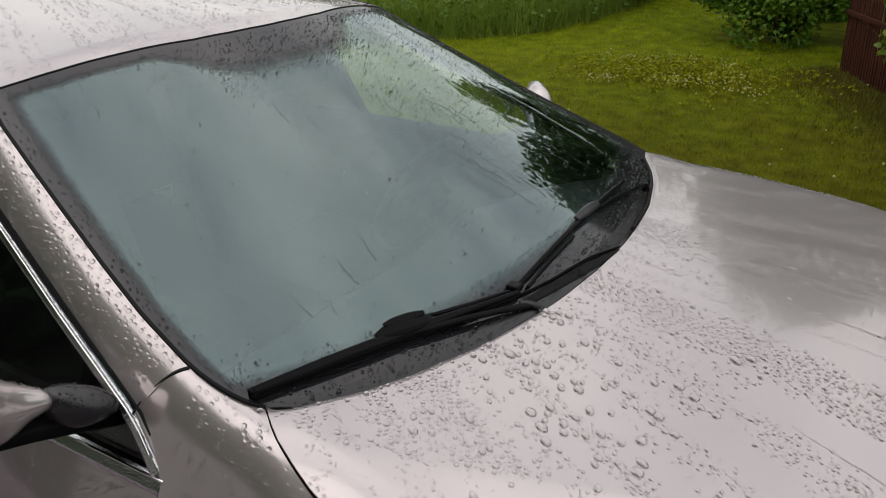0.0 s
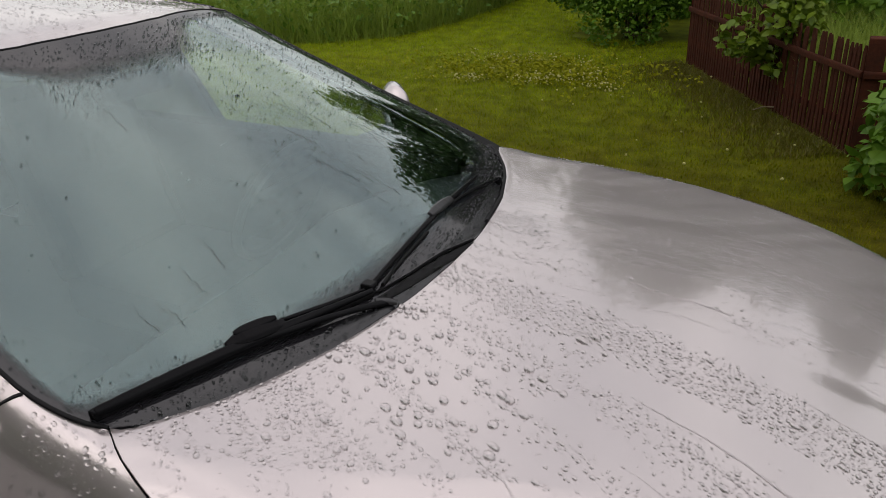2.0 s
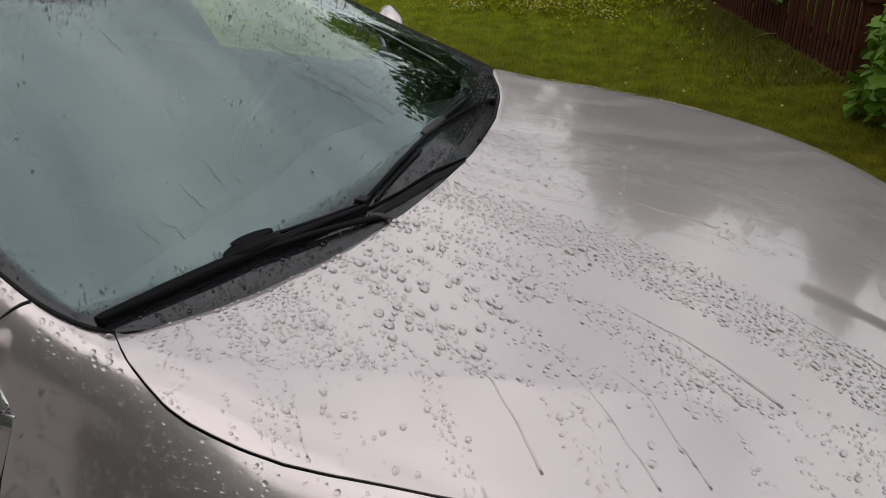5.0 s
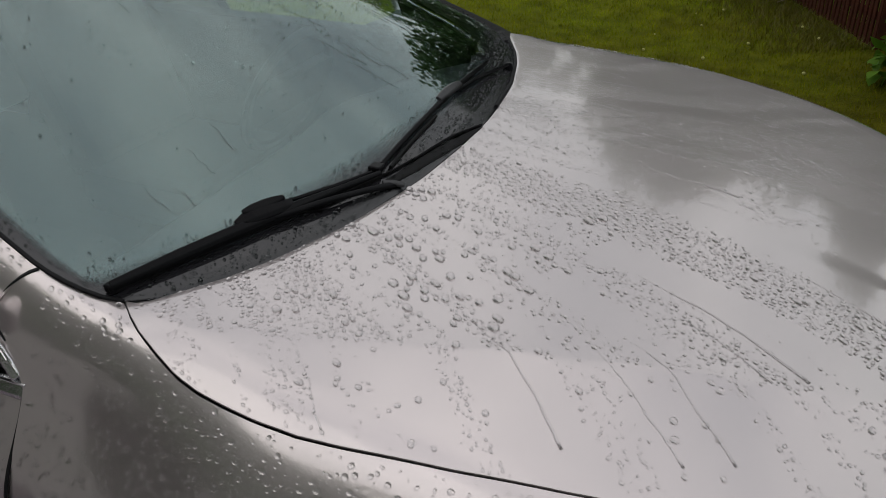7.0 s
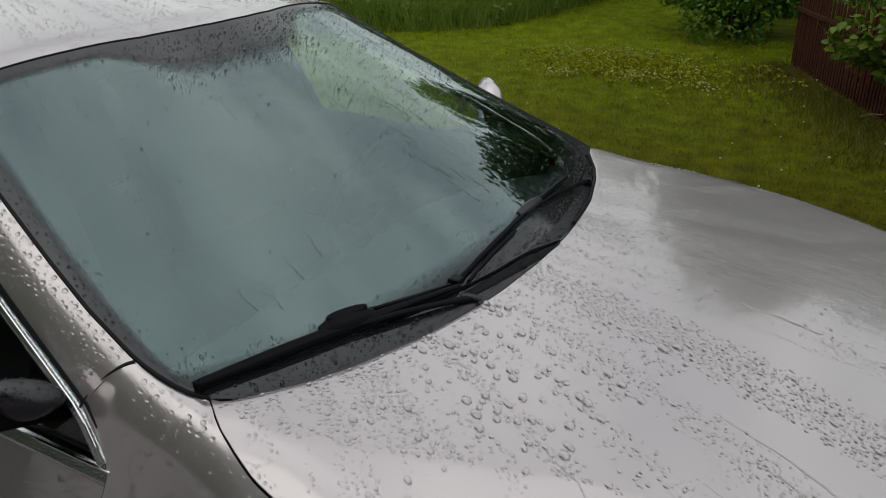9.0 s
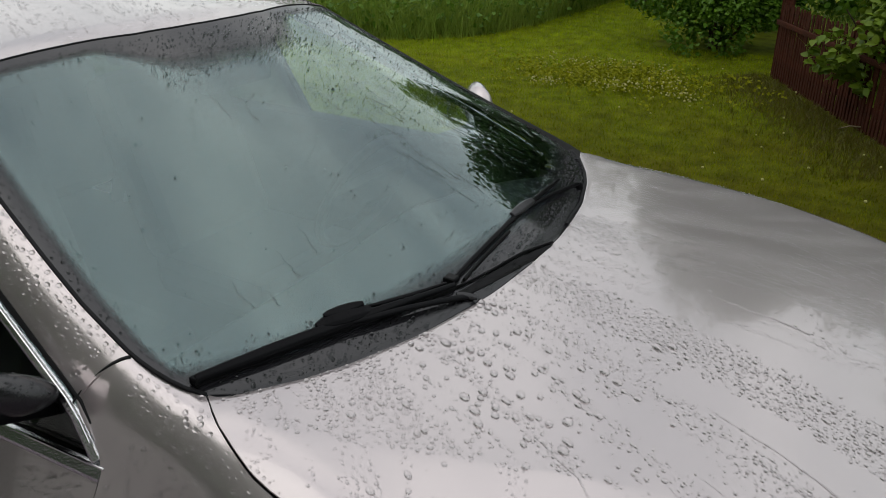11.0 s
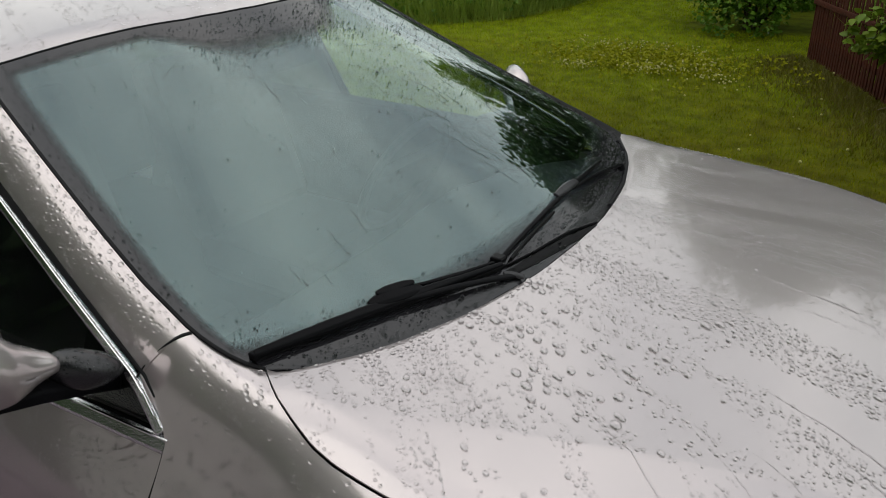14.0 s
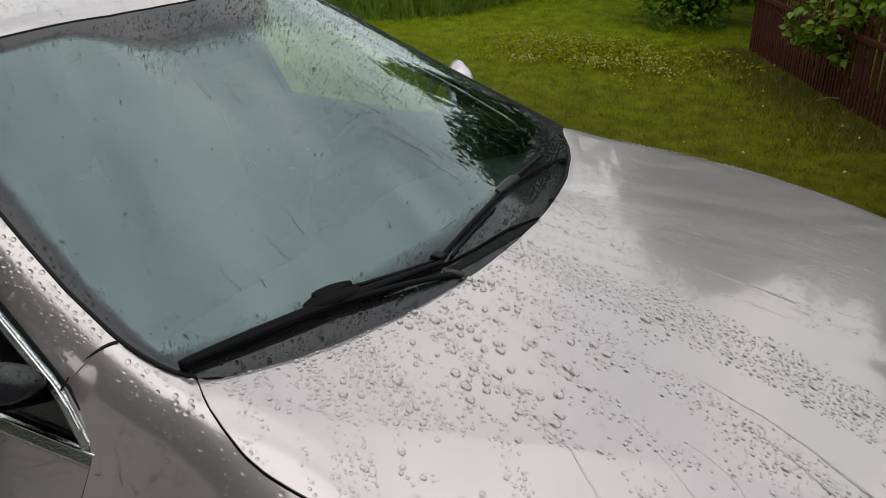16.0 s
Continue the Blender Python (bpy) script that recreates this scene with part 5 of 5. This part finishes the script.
def bead_field(rng, name, label, fn, groups, flat=0.42, lift=0.0, material=WATER):
    xs, ys, rs = [], [], []
    for (x, y), (r0, r1) in groups:
        xs.append(x)
        ys.append(y)
        rs.append(r0 + (r1 - r0) * rng.uniform(0, 1, len(x)) ** 2)
    x, y, r = np.concatenate(xs), np.concatenate(ys), np.concatenate(rs)
    k = spaced(x, y, r)
    x, y, r = x[k], y[k], r[k]
    p = np.column_stack([x, y, fn(x, y) + lift])
    nrm, st = surface_normals(fn, x, y), 1.0 + rng.uniform(0, 1, len(x)) ** 2 * np.where(r > 0.0045, 0.9, 0.3)
    small = r < 0.0021
    v, f = domes(rng, p[~small], nrm[~small], r[~small], flat, st[~small], 14)
    v2, f2 = domes(rng, p[small], nrm[small], r[small], flat, st[small], 7)
    v, f = np.concatenate([v, v2]), np.concatenate([f, f2 + len(v)])
    return tagged(new(name, fast_mesh(name, v, f, material, True)), label, "water drops", kind="stuff")


def build_water():
    rng = np.random.default_rng(17)

    def on_hood(x, y):
        a = np.abs(y)
        return (a < np.interp(x, GAP_X, GAP_Y) - 0.004) & (x > np.interp(a, OUT_Y, OUT_X) + 0.006)

    hood = lambda x, y: z_hood(x, y) + 0.003
    def near_half(x, y):
        return on_hood(x, y) & (y < 0.22 + 0.12 * np.sin(9 * x))

    def far_half(x, y):
        return on_hood(x, y) & (y > 0.02)

    def crown(x, y):
        return near_half(x, y) & (-y < crease_line(x))

    def flank(x, y):
        return near_half(x, y) & (-y > crease_line(x) - 0.01)

    def rear_corner(x, y):
        return crown(x, y) & (x < 0.55 + 0.25 * (y + 0.3)) & (y < -0.12)

    def rear_heart(x, y):
        return rear_corner(x, y) & (x > 0.17) & (y > -0.60)

    bead_field(rng, "bonnet_drops", "water beads in rows on the silver bonnet", hood, [
        (scatter(rng, 30000, hood, 0.0, 1.25, -0.77, 0.4, crown, 3.1, 1.1), (0.0015, 0.0034)),
        (scatter(rng, 2600, hood, 0.0, 1.25, -0.77, 0.35, crown, 3.1, 1.3), (0.0030, 0.0049)),
        (scatter(rng, 420, hood, 0.1, 0.62, -0.68, -0.08, rear_heart, 7.7, 0.35), (0.0042, 0.0074)),
        (scatter(rng, 2600, hood, 0.0, 0.66, -0.72, -0.05, rear_corner, 9.4, 0.5), (0.0016, 0.0035)),
        (scatter(rng, 14000, hood, 0.0, 1.25, -0.77, 0.4, crown, 3.1, 0.9), (0.0009, 0.0018)),
        (scatter(rng, 9500, hood, 0.0, 1.1, -0.775, -0.2, flank, 12.1, 0.8), (0.0012, 0.0030)),
        (scatter(rng, 300, hood, 0.0, 1.1, -0.775, -0.2, flank, 4.3, 0.6), (0.0034, 0.0052)),
        (scatter(rng, 5000, hood, 0.0, 1.25, 0.05, 0.77, far_half, 8.3, 1.0), (0.0010, 0.0021)),
        (scatter(rng, 30000, hood, 0.0, 1.25, -0.02, 0.77, far_half, 6.1, 0.35), (0.0009, 0.0020)),
        (scatter(rng, 420, hood, 0.0, 1.2, 0.05, 0.7, far_half, 2.9, 0.8), (0.0026, 0.0046))], flat=0.42)

    def patch(name, label, fn, n, u0, u1, v0, v1, r0, r1, lean=1.0):
        """Drops on the car's right side, over a surface given by a function of two parameters."""
        uv = np.column_stack([u0 + (u1 - u0) * rng.uniform(0, 1, n) ** lean, rng.uniform(v0, v1, n)])
        p, nr = np.empty((n, 3)), np.empty((n, 3))
        for i, (u, v) in enumerate(uv):
            q = np.array(fn(u, v))
            du, dv = np.array(fn(u + 0.004, v)) - q, np.array(fn(u, v + 0.004)) - q
            c = np.cross(du, dv)
            c /= np.linalg.norm(c) + 1e-12
            if c[2] + c[1] < 0:
                c = -c
            p[i], nr[i] = q * (1, -1, 1), c * (1, -1, 1)
        r = r0 + (r1 - r0) * rng.uniform(0, 1, n) ** 1.8
        k = spaced(p[:, 0], p[:, 1] * 0.7 + p[:, 2], r)
        v, f = domes(rng, p[k], nr[k], r[k], 0.40, rng.uniform(0.85, 1.1, len(k)), 8)
        return tagged(new(name, fast_mesh(name, v, f, WATER, True)), label, "water drops", kind="stuff")

    patch("wing_drops", "water drops on the silver front wing", wing_point, 2300, 0.01, 0.72, -0.10, 0.75, 0.0014, 0.0052, 0.7)
    patch("pillar_drops", "water drops on the silver windscreen pillar", pillar_point, 900, 0.02, 0.98, 0.04, 0.93, 0.0014, 0.0048)

    def door_point(s, x):
        bx, by, bz = belt(x)
        y, z = side_section(x, s, bz - 0.012, by + 0.004, 2.2)
        return x, y, z

    patch("door_drops", "water drops on the silver front door", door_point, 700, 0.03, 0.5, -0.6, -0.13, 0.0014, 0.0046)

    # drops on the housing of the near mirror
    k = 500
    a, h = rng.uniform(0, 2 * math.pi, k), rng.uniform(-0.5, 1.0, k)
    q = np.column_stack([np.sqrt(1 - h * h) * np.cos(a), np.sqrt(1 - h * h) * np.sin(a), h])
    p = np.array([mirror_shape(*w, -1) for w in q])
    e = np.array([mirror_shape(*(w * 1.02), -1) for w in q])
    nr = (e - p) / (np.linalg.norm(e - p, axis=1)[:, None] + 1e-9)
    v, f = domes(rng, p, nr, rng.uniform(0.0008, 0.0024, k), 0.4, rng.uniform(0.9, 1.1, k), 8)
    tagged(new("mirror_drops", fast_mesh("mirror_drops", v, f, WATER, True)), "water drops on the silver mirror housing", "water drops", kind="stuff")

    k = 70
    a, h = rng.uniform(0, 2 * math.pi, k), rng.uniform(0.1, 1.0, k)
    q = np.column_stack([np.sqrt(1 - h * h) * np.cos(a), np.sqrt(1 - h * h) * np.sin(a), h])
    p = np.column_stack([-0.258 + 0.042 * q[:, 0] + 0.022 * q[:, 1], -(0.838 - 0.050 * q[:, 1]), 0.976 + (0.036 - 0.010 * q[:, 1]) * q[:, 2] - 0.010 * q[:, 1]])
    nr = q * np.array((1, 1, 1.2))
    nr /= np.linalg.norm(nr, axis=1)[:, None]
    v, f = domes(rng, p, nr, rng.uniform(0.0012, 0.0026, k), 0.5, rng.uniform(0.9, 1.1, k), 8)
    tagged(new("mirror_foot_drops", fast_mesh("mirror_foot_drops", v, f, DROPGLASS, True)), "water drops on the black mirror foot", "water drops", kind="stuff")

    def inside_glass(x, y):
        a = np.abs(y)
        return (x < np.interp(a, OUT_Y, OUT_X) - 0.006) & (a < np.interp(-x, -SIDE_X, SIDE_Y) - 0.006) & (x > np.interp(a, TOP_Y, TOP_X) + 0.015)

    glass = lambda x, y: z_glass(x, y) + 0.0027

    def edge_zone(x, y):
        a = np.abs(y)
        return inside_glass(x, y) & ((a > 0.678 + 0.10 * x) | (x > np.interp(a, OUT_Y, OUT_X) - 0.105) | (x < np.interp(a, TOP_Y, TOP_X) + 0.055) | ((np.abs(y + 0.02) < 0.24) & (x < -0.50)))

    def upper_far(x, y):
        return inside_glass(x, y) & (y > 0.05 - 0.3 * (x + 0.5)) & (x < -0.18)

    def even(n, zone):
        x, y = rng.uniform(-0.83, 0.21, n), rng.uniform(-0.72, 0.72, n)
        k = zone(x, y)
        return x[k], y[k]

    bead_field(rng, "windscreen_drops", "small water drops on the windscreen", glass, [
        (scatter(rng, 1800, glass, -0.83, 0.2, -0.72, 0.72, inside_glass, 5.5, 1.8), (0.0009, 0.0019)),
        (even(900, inside_glass), (0.0009, 0.0017)),
        (even(10000, edge_zone), (0.0010, 0.0019)),
        (even(2200, edge_zone), (0.0018, 0.0030)),
        (scatter(rng, 160, glass, -0.83, 0.2, -0.72, 0.72, inside_glass, 4.4, 1.5), (0.0017, 0.0030)),
        (even(3600, upper_far), (0.0009, 0.0019))], flat=0.74, material=DROPGLASS)

    def on_cowl(x, y):
        a = np.abs(y)
        low = np.interp(a, OUT_Y, OUT_X)
        return (x < low - 0.004) & (x > low - 0.055) & (a < 0.66)

    cowl = lambda x, y: z_glass(x, y) + 0.0062
    bead_field(rng, "cowl_drops", "water drops on the black cowl", cowl, [
        (even(9000, on_cowl), (0.0010, 0.0021)), (even(2600, on_cowl), (0.0020, 0.0040))], flat=0.7, material=DROPGLASS)

    def on_roof(x, y):
        return (np.abs(y) < 0.585) & (x < np.interp(np.abs(y), TOP_Y, TOP_X) - 0.02)

    bead_field(rng, "roof_drops", "water drops on the silver roof", roof_z, [
        (scatter(rng, 13000, roof_z, -2.0, -0.66, -0.58, 0.58, on_roof, 6.6, 0.5), (0.0013, 0.0033))])


def runnels(rng):
    """Thin trails of water down the glass and over the bonnet."""

    def trails(name, label, material, paths):
        verts, faces = [], []
        for path, w in paths:
            v, f = sweep(path, [w * 0.4, w * 0.9, w, w * 1.3], [w * 0.2, w * 0.32, w * 0.38, w * 0.55])
            faces.extend([tuple(i + len(verts) for i in q) for q in f])
            verts.extend(v)
        tagged(piece(name, verts, faces, material), label, "water", kind="stuff")

    def down_glass(x, y, ln, w):
        path, yy, drift = [], y, rng.normal() * 0.0004
        for t in np.linspace(0, 1, 18):
            yy += rng.normal() * 0.0019 + 0.0010 * np.sign(y) + drift
            xx = x + ln * t
            if abs(yy) < float(np.interp(-xx, -SIDE_X, SIDE_Y)) - 0.05 and xx < float(np.interp(abs(yy), OUT_Y, OUT_X)) - 0.09:
                path.append((xx, yy, z_glass(xx, yy) + 0.0018))
        return [(path, w)] if len(path) > 6 else []

    glass = []
    for i in range(24):
        glass += down_glass(rng.uniform(-0.36, -0.06), rng.uniform(0.0, 0.46), rng.uniform(0.05, 0.16), rng.uniform(0.0008, 0.0015))
    for i in range(4):
        glass += down_glass(rng.uniform(-0.14, -0.06), rng.uniform(-0.60, -0.30), rng.uniform(0.05, 0.12), rng.uniform(0.0007, 0.0012))
    for i in range(8):
        glass += down_glass(rng.uniform(-0.6, -0.35), rng.uniform(-0.3, 0.5), rng.uniform(0.04, 0.10), rng.uniform(0.0007, 0.0012))
    trails("glass_trails", "thin water trails running down the windscreen", DROPGLASS, glass)

    bonnet = []
    for x, y, ln, w in ((0.45, -0.48, 0.21, 0.0030), (0.645, -0.465, 0.15, 0.0026), (0.68, -0.42, 0.17, 0.0028), (0.643, -0.254, 0.27, 0.0036),
                        (0.844, -0.089, 0.21, 0.0028), (0.543, 0.105, 0.20, 0.0032), (0.728, -0.324, 0.14, 0.0026), (0.30, -0.66, 0.09, 0.0020)):
        path, yy = [], y
        for t in np.linspace(0, 1, 24):
            xx = x + ln * t
            fold = -yy > float(crease_line(xx))
            yy += ln / 24 * (-1.0 if fold else -(0.1 + 0.9 * max(-yy, 0.0))) + rng.normal() * 0.0012
            if -yy < float(np.interp(xx, GAP_X, GAP_Y)) - 0.01:
                path.append((xx, yy, float(z_hood(xx, yy)) + 0.0026))
        bonnet.append((path, w))
    trails("bonnet_trails", "thin water trails over the silver bonnet", WATER, bonnet)


def build_film():
    """Water standing as a torn film on the far half of the bonnet."""
    xs, ys = np.arange(0.02, 1.25, 0.006), np.arange(0.04, 0.765, 0.006)
    ids, verts, faces = {}, [], []

    def corner(i, j):
        if (i, j) not in ids:
            ids[(i, j)] = len(verts)
            verts.append((xs[i], ys[j], float(z_hood(xs[i], ys[j])) + 0.0038))
        return ids[(i, j)]

    for i in range(len(xs) - 1):
        for j in range(len(ys) - 1):
            x, y = xs[i], ys[j]
            if y > float(np.interp(x, GAP_X, GAP_Y)) - 0.016 or x < float(np.interp(y, OUT_Y, OUT_X)) + 0.014:
                continue
            wet = noise.noise(Vector((x * 5, y * 11, 3.3))) + 0.6 * noise.noise(Vector((x * 17, y * 40, 8.1))) + 0.35 * noise.noise(Vector((x * 60, y * 90, 1.7)))
            if wet + 3.0 * (y - 0.22) > 0.0:
                faces.append((corner(i, j), corner(i + 1, j), corner(i + 1, j + 1), corner(i, j + 1)))
    tagged(piece("bonnet_film", verts, faces, FILM), "torn rippled film of water on the silver bonnet", "water", kind="stuff")


build_fence()
build_plants()
build_lane_and_post()
build_twig()
build_lawn()
build_meadow()
build_film()
build_water()
runnels(np.random.default_rng(31))
